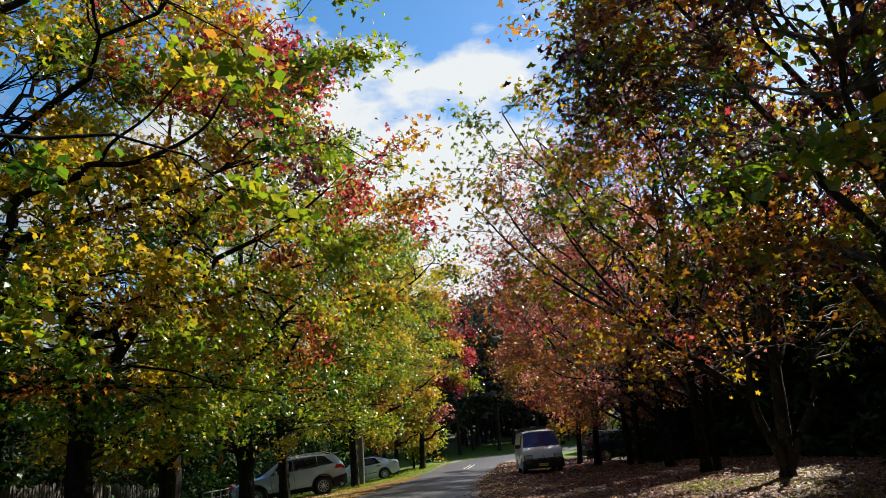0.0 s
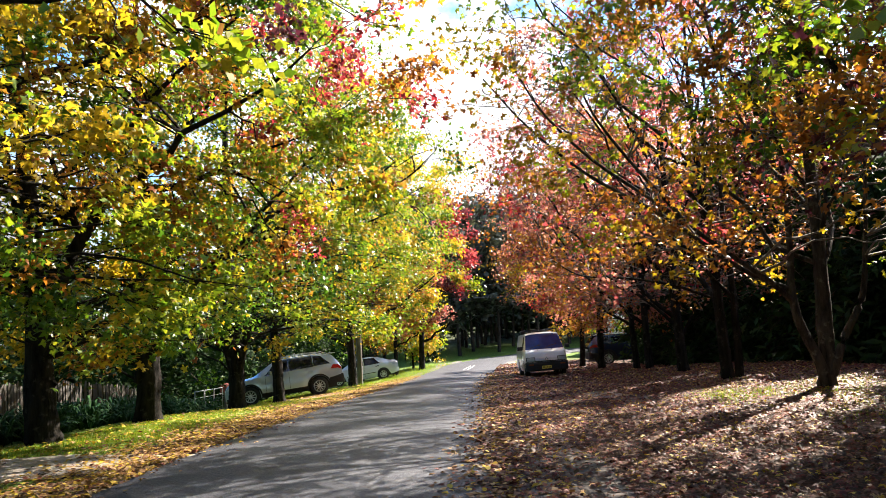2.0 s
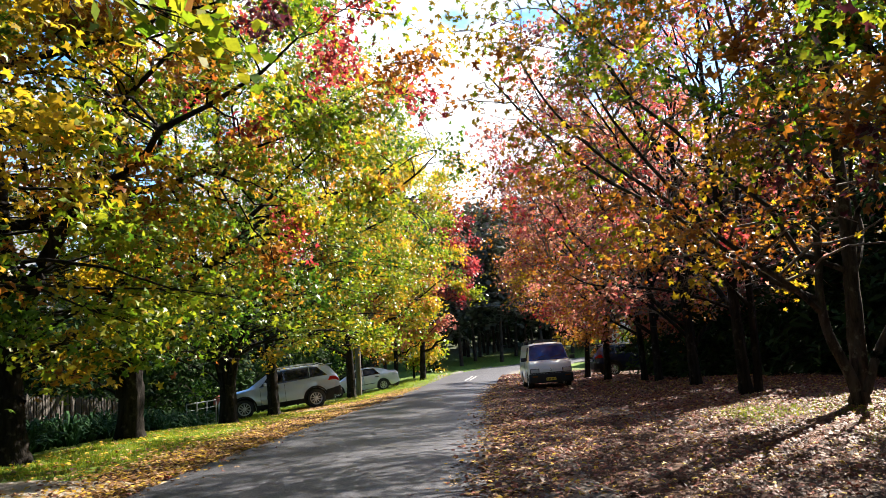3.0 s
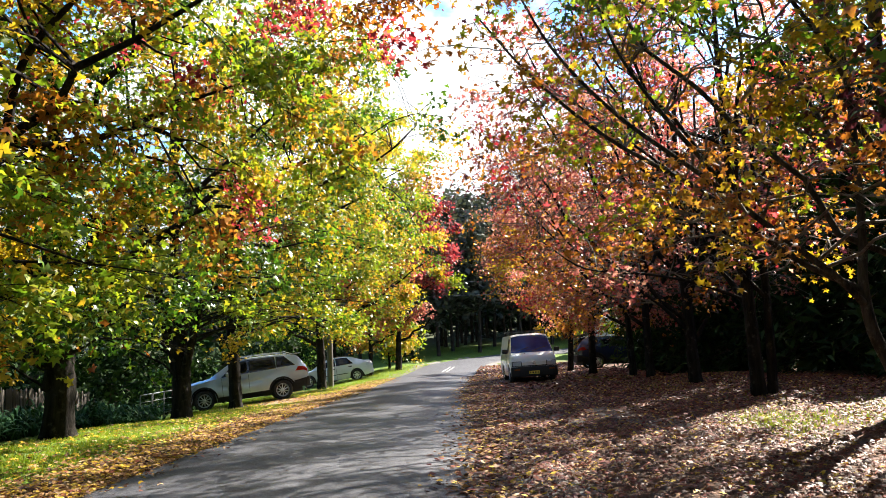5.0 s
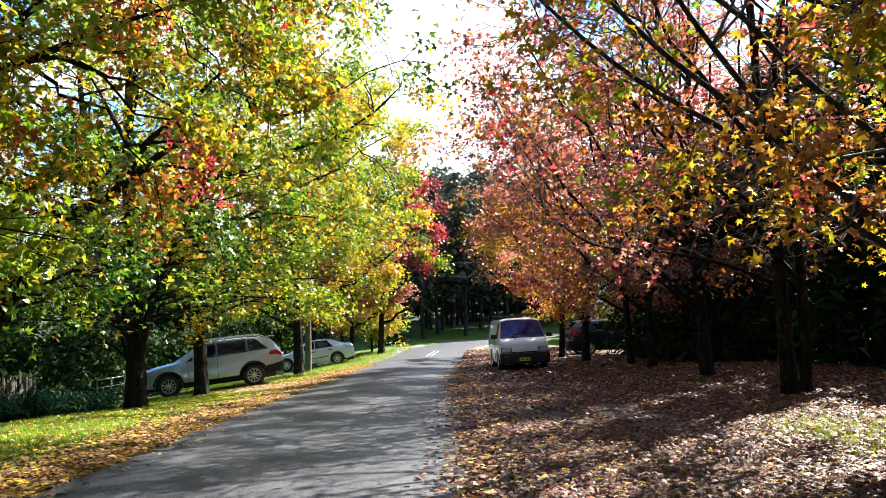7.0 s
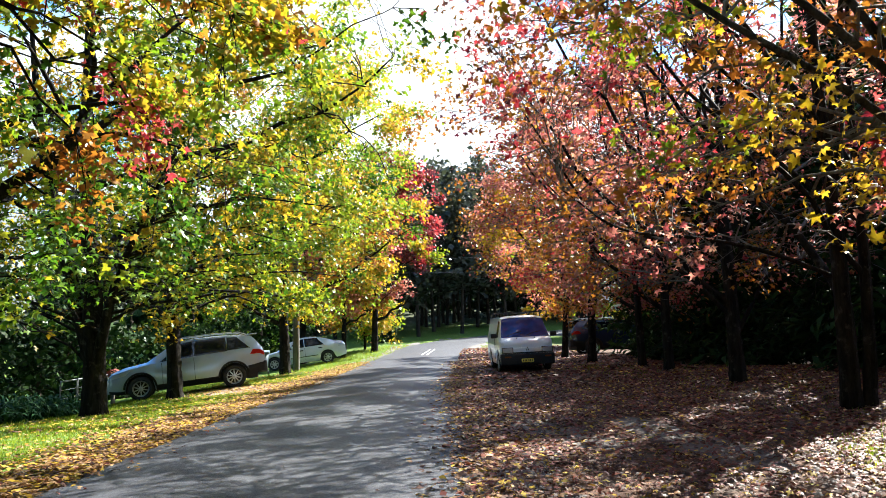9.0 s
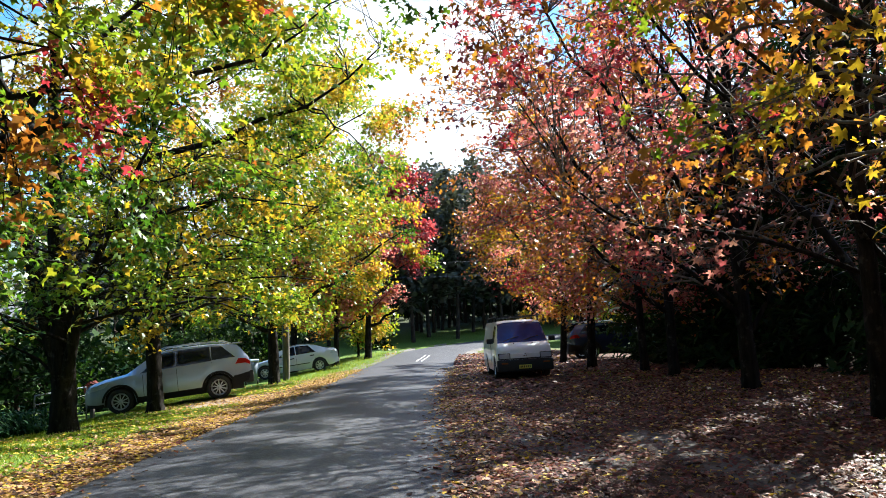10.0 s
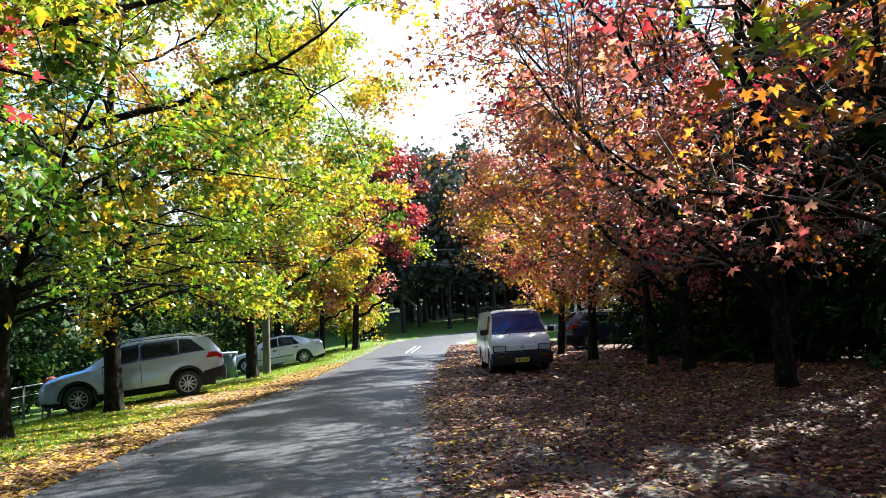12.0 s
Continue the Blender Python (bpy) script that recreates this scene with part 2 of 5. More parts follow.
def part(name, bm, mats, parent=None, label="", smooth=False, at=None):
    me = bpy.data.meshes.new(name)
    bmesh.ops.recalc_face_normals(bm, faces=bm.faces)
    bm.to_mesh(me)
    bm.free()
    set_mats(me, mats)
    if smooth:
        me.polygons.foreach_set("use_smooth", [True] * len(me.polygons))
    ob = new(name, me)
    if parent:
        ob.parent = parent
    if at is not None:
        ob.matrix_basis = at
    return tagged(ob, label)


def np_part(name, V, F, mats, parent=None, label="", index=None, smooth=False, kind=""):
    """A mesh object from arrays: V (n, 3), F (m, k)."""
    me = bpy.data.meshes.new(name)
    V, F = np.asarray(V, np.float32), np.asarray(F, np.int32)
    me.vertices.add(len(V))
    me.vertices.foreach_set("co", V.ravel())
    me.loops.add(F.size)
    me.loops.foreach_set("vertex_index", F.ravel())
    me.polygons.add(len(F))
    me.polygons.foreach_set("loop_start", np.arange(len(F), dtype=np.int32) * F.shape[1])
    if index is not None:
        me.polygons.foreach_set("material_index", np.asarray(index, np.int32))
    if smooth:
        me.polygons.foreach_set("use_smooth", np.ones(len(F), bool))
    me.update(calc_edges=True)
    set_mats(me, mats)
    ob = new(name, me)
    if parent:
        ob.parent = parent
    return tagged(ob, label, kind=kind)


def thing(name, m, label, category, group="", kind=""):
    ob = new(name)
    ob.matrix_basis = m
    ob.empty_display_size = 0.2
    return tagged(ob, label, category, group, kind)


def box(bm, x0, x1, y0, y1, z0, z1, bevel=0.0, mat=0):
    vs = [bm.verts.new(p) for p in ((x0, y0, z0), (x1, y0, z0), (x1, y1, z0), (x0, y1, z0),
                                    (x0, y0, z1), (x1, y0, z1), (x1, y1, z1), (x0, y1, z1))]
    fs = [bm.faces.new([vs[i] for i in q]) for q in ((0, 3, 2, 1), (4, 5, 6, 7), (0, 1, 5, 4), (1, 2, 6, 5), (2, 3, 7, 6), (3, 0, 4, 7))]
    for f in fs:
        f.material_index = mat
    if bevel:
        edges = list({e for f in fs for e in f.edges})
        bmesh.ops.bevel(bm, geom=edges, offset=bevel, segments=2, affect="EDGES", profile=0.6)
    return bm


def boxed(*a, **k):
    return box(bmesh.new(), *a, **k)


def tube_arrays(paths, sides=5):
    """Tapered tubes along paths of (points, radii), as one pair of arrays."""
    Vs, Fs, off = [], [], 0
    ang = np.arange(sides) * 2 * np.pi / sides
    for P, R in paths:
        P, R = np.asarray(P, float), np.asarray(R, float)
        n = len(P)
        T = np.gradient(P, axis=0)
        T /= np.linalg.norm(T, axis=1, keepdims=True) + 1e-9
        ref = np.where(np.abs(T[:, 2:3]) > 0.9, np.array([[1.0, 0, 0]]), np.array([[0, 0, 1.0]]))
        A = np.cross(T, ref)
        A /= np.linalg.norm(A, axis=1, keepdims=True) + 1e-9
        B = np.cross(T, A)
        ring = P[:, None] + R[:, None, None] * (np.cos(ang)[None, :, None] * A[:, None] + np.sin(ang)[None, :, None] * B[:, None])
        Vs.append(ring.reshape(-1, 3))
        i = np.arange(n - 1)[:, None] * sides
        j = np.arange(sides)[None]
        k = (j + 1) % sides
        Fs.append(np.stack([i + j, i + k, i + sides + k, i + sides + j], -1).reshape(-1, 4) + off)
        off += n * sides
    return np.concatenate(Vs), np.concatenate(Fs)


def star(lobes, droop=0.22):
    """A lobed leaf about 1 across from its stalk: a fan of one quad a lobe."""
    if lobes == 1:
        return np.array([(0, -0.5, 0), (0.36, 0, 0.05), (0, 0.5, -0.05), (-0.36, 0, 0.05)]), np.array([(0, 1, 2, 3)])
    if lobes == 0:
        return np.array([(0, -0.5, 0), (0.13, 0.05, 0.03), (0, 0.5, -0.12), (-0.13, 0.05, 0.03)]), np.array([(0, 1, 2, 3)])
    if lobes == 5:
        tips, notches, r = (-112, -58, 0, 58, 112), (-150, -84, -30, 30, 84, 150), (0.40, 0.55, 0.66, 0.55, 0.40)
    else:
        tips, notches, r = (-78, 0, 78), (-140, -36, 36, 140), (0.52, 0.64, 0.52)
    V = [(0, -0.04, 0.02)]
    F = []
    for a in notches:
        V.append((0.285 * math.sin(radians(a)), 0.285 * math.cos(radians(a)), 0.03))
    for a, q in zip(tips, r):
        V.append((q * math.sin(radians(a)), q * math.cos(radians(a)), -droop * q))
    for i in range(len(tips)):
        F.append((0, 1 + i, 1 + len(notches) + i, 2 + i))
    return np.array(V), np.array(F)


STAR = {n: star(n) for n in (0, 1, 3, 5)}


def leaf_arrays(rng, P, N, size, lobes, yaw=None):
    """Leaves at P facing N, each of its own size and turn."""
    V0, F0 = STAR[lobes]
    n = len(P)
    N = N / (np.linalg.norm(N, axis=1, keepdims=True) + 1e-9)
    r = rng.normal(size=(n, 3))
    A = np.cross(N, r)
    A /= np.linalg.norm(A, axis=1, keepdims=True) + 1e-9
    B = np.cross(N, A)
    s = (size * rng.uniform(0.65, 1.2, n))[:, None, None]
    V = P[:, None] + s * (V0[None, :, 0:1] * A[:, None] + V0[None, :, 1:2] * B[:, None] + V0[None, :, 2:3] * N[:, None] * rng.uniform(0.3, 2.0, n)[:, None, None])
    F = F0[None] + (np.arange(n) * len(V0))[:, None, None]
    return V.reshape(-1, 3), F.reshape(-1, 4), len(F0)


def bend(a, b, lift, n=5, wob=0.0, rng=None):
    """A curved way from a to b that bows up (or, minus, sags) by lift."""
    s = np.linspace(0, 1, n)[:, None]
    P = np.asarray(a)[None] * (1 - s) + np.asarray(b)[None] * s
    P[:, 2] += lift * np.sin(np.pi * s[:, 0])
    if wob:
        w = rng.normal(0, wob, (n, 3))
        w[0] = w[-1] = 0
        P += w
    return P

# ---- ground and road ----
def soft(v, k=1.5):
    """A ramp with a rounded foot."""
    return k * np.logaddexp(0, np.asarray(v, float) / k)


def step(a, b, v):
    s = np.clip((np.asarray(v, float) - a) / (b - a), 0, 1)
    return s * s * (3 - 2 * s)


def ground_z(x, y):
    x, y = np.asarray(x, float), np.asarray(y, float)
    z = 0.12 - 0.040 * (soft(y - 11.5) - soft(y - 50.0, 3.0))
    z = z + (0.08 - 0.05 * step(24, 32, y) - 0.02 * step(38, 44, y)) * (soft(x - 2.5, 0.6) - soft(x - 7.5, 0.6))
    z = z - (0.07 * step(19, 28, y) + 0.04 * step(36, 44, y)) * (soft(-1.5 - x, 0.4) - soft(-10.0 - x, 0.5))
    z = z - 0.10 * (soft(-7.0 - x, 0.5) - soft(-14.0 - x, 0.5))
    z = z + 0.05 * (soft(y - 66.0, 2.0) - soft(y - 130.0, 4.0))
    return z


CENTRE = [(-2.6, -40), (-2.2, -10), (-1.9, 0), (-1.5, 10), (-0.95, 18), (-0.62, 26), (0.1, 34), (0.7, 42), (1.45, 50), (2.6, 57), (5.9, 63), (11.5, 66.8), (22, 70), (60, 76)]


def smooth_line(pts, steps=14):
    pts = [np.array(p, float) for p in pts]
    pts = [2 * pts[0] - pts[1]] + pts + [2 * pts[-1] - pts[-2]]
    out = []
    for a, b, c, d in zip(pts, pts[1:], pts[2:], pts[3:]):
        for i in range(steps):
            s = i / steps
            out.append(0.5 * (2 * b + (c - a) * s + (2 * a - 5 * b + 4 * c - d) * s * s + (3 * b - a - 3 * c + d) * s ** 3))
    return np.array(out + [pts[-2]])


LINE = smooth_line(CENTRE)
LINE_N = np.gradient(LINE, axis=0)
LINE_N = np.stack([LINE_N[:, 1], -LINE_N[:, 0]], 1) / np.linalg.norm(LINE_N, axis=1, keepdims=True)   # to the right of the way


def road_x(y):
    return np.interp(y, LINE[:, 1], LINE[:, 0])


def ribbon(name, offsets, mats, lift, crown=0.0, ragged=0.0, span=None, parent=None, label=""):
    """A strip along the road between offsets from its centre line."""
    rng = np.random.default_rng(5)
    L, N = (LINE, LINE_N) if span is None else (LINE[span[0]:span[1]], LINE_N[span[0]:span[1]])
    cols = len(offsets)
    V = []
    for p, nn in zip(L, N):
        for j, o in enumerate(offsets):
            o2 = o + (rng.normal(0, ragged) if j in (0, cols - 1) else 0)
            q = p + nn * o2
            V.append((q[0], q[1], ground_z(q[0], q[1]) + lift + crown * (1 - (o / offsets[-1]) ** 2)))
    F = [(i * cols + j, i * cols + j + 1, (i + 1) * cols + j + 1, (i + 1) * cols + j) for i in range(len(L) - 1) for j in range(cols - 1)]
    return np_part(name, V, F, mats, parent, label, smooth=True)


def build_ground():
    def axis(lo, hi, fine_lo, fine_hi, step):
        a = list(np.arange(fine_lo, fine_hi, step))
        v, s = fine_lo, step
        while v > lo:
            s *= 1.25
            v -= s
            a.insert(0, v)
        v, s = a[-1], step
        while v < hi:
            s *= 1.25
            v += s
            a.append(v)
        return np.array(a)
    X, Y = axis(-1500, 1500, -10, 10, 0.35), axis(-1500, 1500, 3, 45, 0.4)
    gx, gy = np.meshgrid(X, Y)
    Z = ground_z(gx, gy)
    rng = np.random.default_rng(2)
    off_road = np.abs(gx - road_x(gy)) > 2.4
    Z = Z + np.where(off_road & (np.abs(gx) < 10), rng.normal(0, 0.012, Z.shape), 0)
    V = np.stack([gx, gy, Z], -1).reshape(-1, 3)
    w = len(X)
    i, j = np.meshgrid(np.arange(len(Y) - 1), np.arange(w - 1), indexing="ij")
    a = (i * w + j).ravel()
    F = np.stack([a, a + 1, a + w + 1, a + w], 1)
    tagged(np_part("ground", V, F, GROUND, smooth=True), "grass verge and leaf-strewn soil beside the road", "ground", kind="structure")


build_ground()
road = tagged(ribbon("road", [-2.15, -1.4, -0.7, 0, 0.7, 1.4, 2.15], ASPHALT, 0.012, 0.05, 0.06), "narrow grey sealed road with ragged edges", "road", kind="structure")

for name, offsets, label in (("road_shoulder_near_side", [2.0, 2.3, 2.6, 2.95], "gritty gravel shoulder under scattered leaves"), ("road_shoulder_far_side", [-3.0, -2.6, -2.3, -2.0], "pale gravel edge between road and grass")):
    tagged(ribbon(name, offsets, GRIT, 0.005, 0.0, 0.12), label, "road shoulder", kind="structure")

# ---- trees ----
def profile_round(u):
    return np.sin(np.pi * (0.16 + 0.80 * u)) ** 0.58


def profile_cone(u):
    return np.interp(u, [0, 0.12, 0.35, 0.65, 0.9, 1.0], [0.45, 0.85, 1.0, 0.78, 0.38, 0.1])


def tree(name, label, base, height, radius, reach, zlo, limbs, clusters, leaves, size, lobes, hues, seed,
         stems=((0.0, 0.0),), shift=(0.0, 0.0), profile=profile_round, bark=None, rise=0.5, spread=0.25, fork=1.6, bare=0.0, ways=(), split=1.0, singles=0, trim=99.0, cut=0.75, bunch=5.0, thin=(-99.0, 0.0), slim=0.62, group="street trees", category="tree"):
    """A broadleaf tree. stems: lean of each trunk in x and y over its height. reach: half widths of the crown in x and y.
    hues(u, p, rng): a leaf colour for a spray at crown height u and place p from the trunk."""
    rng = np.random.default_rng(seed)
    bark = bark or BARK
    bx, by = base
    bz = float(ground_z(bx, by)) - 0.05
    top = thing(name, Matrix.Translation((bx, by, bz)), label, category, group)
    cx, cy = shift
    spine, trunk_paths = [], []
    for k, (lx, ly) in enumerate(stems):
        r = radius * (1.0 if k == 0 else 0.72)
        h = height * (0.9 if k == 0 else rng.uniform(0.6, 0.8))
        s = np.linspace(0, 1, 44) ** 1.4
        P = np.stack([lx * h * s ** 0.8 + 0.10 * np.sin(5 * s + seed), ly * h * s ** 0.8 + 0.10 * np.cos(4 * s + seed) - 0.1, h * s], 1)
        P[:, :2] -= P[0, :2]
        R = r * (1 - 0.88 * s) * (1 + 0.32 * np.exp(-s * height / 0.22))
        if k and split:
            P[:, 2] = split + (h - split) * s
            R = r * (1 - 0.88 * s)
        elif k:
            P[:, 0] += 1.9 * radius * (np.sign(lx) or 1)
        trunk_paths.append((P, R))
        spine.append((P, R))
    for P, R in trunk_paths:
        V, F = tube_arrays([(P, R)], 18)
        ring, turn = V.reshape(len(P), 18, 3), np.arange(18) * 2 * np.pi / 18
        wave = 0.07 * np.sin(3 * turn[None] + 2.2 * P[:, 2:3] + seed) + 0.06 * np.sin(7 * turn[None] - 1.3 * P[:, 2:3]) + rng.normal(0, 0.05, (len(P), 18))
        V = (P[:, None] + (ring - P[:, None]) * (1 + wave[:, :, None])).reshape(-1, 3)
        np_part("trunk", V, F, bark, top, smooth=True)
    # main limbs reach for the crown's envelope
    nodes, node_r, owner = [], [], []
    for k in range(limbs):
        f = (k + 0.5) / limbs
        z0 = fork + (height * 0.72 - fork) * f ** 1.15
        az = k * 2.399 + seed
        P0, R0 = spine[k % len(spine)]
        z0 = min(z0, P0[-1, 2] * 0.9)
        start = np.array([np.interp(z0, P0[:, 2], P0[:, i]) for i in range(3)])
        r0 = float(np.interp(z0, P0[:, 2], R0)) * slim
        zt = min(zlo + (height - zlo) * 0.93, z0 + rise * max(reach) * rng.uniform(0.7, 1.2))
        u = np.clip((zt - zlo) / (height - zlo), 0, 1)
        w = float(profile(u)) * 0.88
        end = np.array([cx + reach[0] * w * math.cos(az), cy + reach[1] * w * math.sin(az), zt])
        P = bend(start, end, -0.06 * np.linalg.norm(end - start), 9, 0.09, rng)
        R = np.linspace(r0, 0.014, 9)
        V, F = tube_arrays([(P, R)], 6)
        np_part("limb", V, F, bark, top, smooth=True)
        for q, rr in zip(P[2:], R[2:]):
            nodes.append(q), node_r.append(rr)
    for pts, r0, r1 in ways:
        Q = smooth_line([(x - bx, y - by, z - bz) for x, y, z in pts], 5)
        R = np.linspace(r0, r1, len(Q))
        V, F = tube_arrays([(Q, R)], 8)
        np_part("limb", V, F, bark, top, smooth=True)
        for q, rr in zip(Q, R):
            nodes.append(q), node_r.append(rr)
    for P, R in spine:
        for q, rr in zip(P, R):
            if q[2] > fork + 0.8:
                nodes.append(q), node_r.append(rr * 0.5)
    nodes, node_r = np.array(nodes), np.array(node_r)
    # sprays of leaves on side branches
    boughs = max(8, int(clusters / bunch))
    u = rng.beta(1.25, 1.35, boughs)
    az = rng.uniform(0, 2 * np.pi, boughs)
    rad = rng.uniform(0, 1, boughs) ** 0.42
    lump = 1 + 0.16 * np.sin(az * 3 + seed + u * 6) + 0.10 * np.sin(az * 7 + 2 * seed - u * 11)
    w = profile(u) * rad * lump
    C = np.stack([cx * np.clip(u * 2, 0.3, 1) + reach[0] * w * np.cos(az), cy * np.clip(u * 2, 0.3, 1) + reach[1] * w * np.sin(az), zlo + (height - zlo) * u], 1)
    C[:, 2] -= 0.5 * rad ** 2 * (1 - u)
    # each bough bears a few sprays that lie close together, mostly of one colour
    mine = rng.integers(0, boughs, clusters)
    tints = [hues(a, b, rng) for a, b in zip(u, C)]
    twigs, LP, LN, LI, ways_out = [], [], [], [], []
    for p, uu in zip(C, u):
        d = np.linalg.norm(nodes - p, axis=1) + 0.9 * np.maximum(0, nodes[:, 2] - p[2] + 0.2)
        i = int(np.argmin(d))
        gone = p[0] > trim and uu < 0.85 and rng.uniform() < cut or bare and d[i] > 2.8
        path = bend(nodes[i], p, 0.10 * d[i], 7, 0.035 + 0.02 * min(d[i], 3), rng)
        ways_out.append(None if gone else path)
        if not gone:
            twigs.append((path, np.linspace(min(node_r[i] * 0.7, 0.012 + 0.008 * d[i]), 0.006, 7)))
    C = C[mine] + np.clip(rng.normal(0, 1, (clusters, 3)), -1.6, 1.6) * np.array([0.42, 0.42, 0.26]) * (bunch > 1)
    u, rad = u[mine], rad[mine]
    for p, uu, rd, mi in zip(C, u, rad, mine):
        stem = ways_out[mi]
        if stem is None:
            continue
        i = 3 + int(np.argmin(np.linalg.norm(stem[3:] - p, axis=1)))
        path = bend(stem[max(i - 1, 2)], p, 0.04, 3, 0.04, rng)
        twigs.append((path, np.linspace(0.007, 0.003, 3)))
        if p[0] < thin[0] and rng.uniform() < thin[1]:
            continue
        if bare and rng.uniform() < bare * (1.25 - rd) * (1.5 - uu) * 1.5:
            continue
        hue = tints[mi] if rng.uniform() < 0.84 else hues(uu, p, rng)
        n = max(3, int(leaves * rng.uniform(0.5, 1.5)))
        along = rng.uniform(0.25, 1.0, n)
        q = np.stack([np.interp(along, np.linspace(0, 1, 3), path[:, j]) for j in range(3)], 1)
        q = q + np.clip(rng.normal(0, 1, (n, 3)), -1.7, 1.7) * np.array([spread, spread, spread * 0.75]) * (0.35 + 0.65 * along[:, None])
        LP.append(q)
        out = p - np.array([cx, cy, p[2]])
        out = out / (np.linalg.norm(out) + 0.1)
        LN.append(rng.normal(0, 0.75, (n, 3)) + np.array([0, 0, 0.75]) + 0.35 * out)
        LI.append(np.where(rng.uniform(0, 1, n) < 0.88, hue, [hues(uu, p, rng)] * n))
    V, F = tube_arrays(twigs, 3)
    np_part("branchwork", V, F, TWIG if bare else bark, top, kind="stuff")
    P, N, I = np.concatenate(LP), np.concatenate(LN), np.concatenate(LI)
    if singles:
        # the lowest leaves over the road side are pieces of their own
        near = np.argsort(P[:, 2] + 0.35 * np.abs(P[:, 0] + bx - 2.0))[:singles]
        made = {}
        for i in near:
            if I[i] not in made:
                V0, F0 = STAR[5]
                ob = np_part("leaf", V0 * size * 1.05, F0, LEAF_OWN[I[i]], top)
                made[I[i]] = ob.data
            else:
                ob = new("leaf", made[I[i]])
                ob.parent = top
            turn = Vector(N[i]).to_track_quat("Z", "Y").to_matrix().to_4x4() @ pose(0, 0, 0, 0, 0, rng.uniform(0, 360))
            ob.matrix_basis = Matrix.Translation(P[i]) @ turn @ Matrix.Scale(rng.uniform(0.75, 1.15), 4)
        keep = np.ones(len(P), bool)
        keep[near] = False
        P, N, I = P[keep], N[keep], I[keep]
    V, F, k = leaf_arrays(rng, P, N, size, lobes)
    np_part("crown", V, F, LEAF, top, index=np.repeat(I, k), kind="stuff")
    return top


def pick(rng, *pairs):
    """One of (hue, weight) pairs."""
    w = np.array([p[1] for p in pairs], float)
    return pairs[int(rng.choice(len(pairs), p=w / w.sum()))][0]


def hue_l0(u, p, rng):
    if p[0] > 4.2 or p[0] < -2.5:
        return pick(rng, (GREEN, 6), (LIME, 2), (YELLOW, 1.5))
    return pick(rng, (GREEN, 1.5), (LIME, 3), (YELLOW, 6), (ORANGE, 0.6))


def hue_l1(u, p, rng):
    if u > 0.40 and p[0] > 3.2 and p[1] < 1.0:
        return pick(rng, (RED, 6), (PURPLE, 3.5), (ORANGE, 2.4))
    if u > 0.42 and p[0] > 1.6 and p[1] < 1.6:
        return pick(rng, (RED, 2.4), (YELLOW, 3.6), (ORANGE, 4), (LIME, 1.6))
    if p[0] > 3.2 and u > 0.22:
        return pick(rng, (ORANGE, 2.4), (YELLOW, 4), (LIME, 3.4), (RED, 0.3))
    if p[2] < 3.0:
        return pick(rng, (YELLOW, 2.6), (LIME, 2.6), (ORANGE, 2.0), (GREEN, 3.6))
    return pick(rng, (YELLOW, 4.8), (LIME, 4.2), (ORANGE, 0.9), (GREEN, 2.2))


def hue_l2(u, p, rng):
    if p[2] < 3.2:
        return pick(rng, (LIME, 4), (YELLOW, 2.6), (GREEN, 4.2), (ORANGE, 0.6))
    return pick(rng, (LIME, 5), (YELLOW, 3.6), (GREEN, 3.6), (ORANGE, 0.5))


def hue_l3(u, p, rng):
    return pick(rng, (GREEN, 4.0), (LIME, 5), (YELLOW, 2.6))


def hue_l4(u, p, rng):
    return pick(rng, (LIME, 4.6), (YELLOW, 4.4), (GREEN, 1.6), (ORANGE, 0.3))


def hue_gold(u, p, rng):
    return pick(rng, (YELLOW, 5), (LIME, 5), (GREEN, 1.2), (ORANGE, 0.7))


def hue_red(u, p, rng):
    return pick(rng, (RED, 5), (PURPLE, 3), (ORANGE, 1), (PINK, 1))


def hue_orange(u, p, rng):
    return pick(rng, (ORANGE, 5), (PINK, 4), (YELLOW, 1.0))


def hue_lime(u, p, rng):
    return pick(rng, (LIME, 4), (YELLOW, 4), (GREEN, 1), (ORANGE, 1))


def hue_r0(u, p, rng):
    return pick(rng, (ORANGE, 3.4), (YELLOW, 2), (LIME, 2), (PURPLE, 4.2), (GREEN, 2.0))


def hue_r1(u, p, rng):
    if p[0] < -2:
        return pick(rng, (LIME, 4), (YELLOW, 4), (ORANGE, 1.5), (GREEN, 0.7)) if p[2] > 3.7 else pick(rng, (YELLOW, 5), (ORANGE, 4), (LIME, 1))
    return pick(rng, (YELLOW, 4), (ORANGE, 2.6), (LIME, 3.4), (PURPLE, 1.2), (RED, 0.6))


def hue_r2(u, p, rng):
    if p[2] < 3.4:
        return pick(rng, (ORANGE, 4), (YELLOW, 2), (RED, 0.8), (PINK, 2))
    return pick(rng, (RED, 1.8), (PINK, 5), (ORANGE, 3.6), (PURPLE, 0.9))


def hue_r3(u, p, rng):
    return pick(rng, (PINK, 5.0), (RED, 1.8), (ORANGE, 3.8), (PURPLE, 0.5))


def hue_forest(u, p, rng):
    return pick(rng, (FOREST, 5), (DARK, 2))


def hue_bright(u, p, rng):
    return pick(rng, (LIME, 4), (GREEN, 4))


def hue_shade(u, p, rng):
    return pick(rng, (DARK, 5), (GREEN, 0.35))


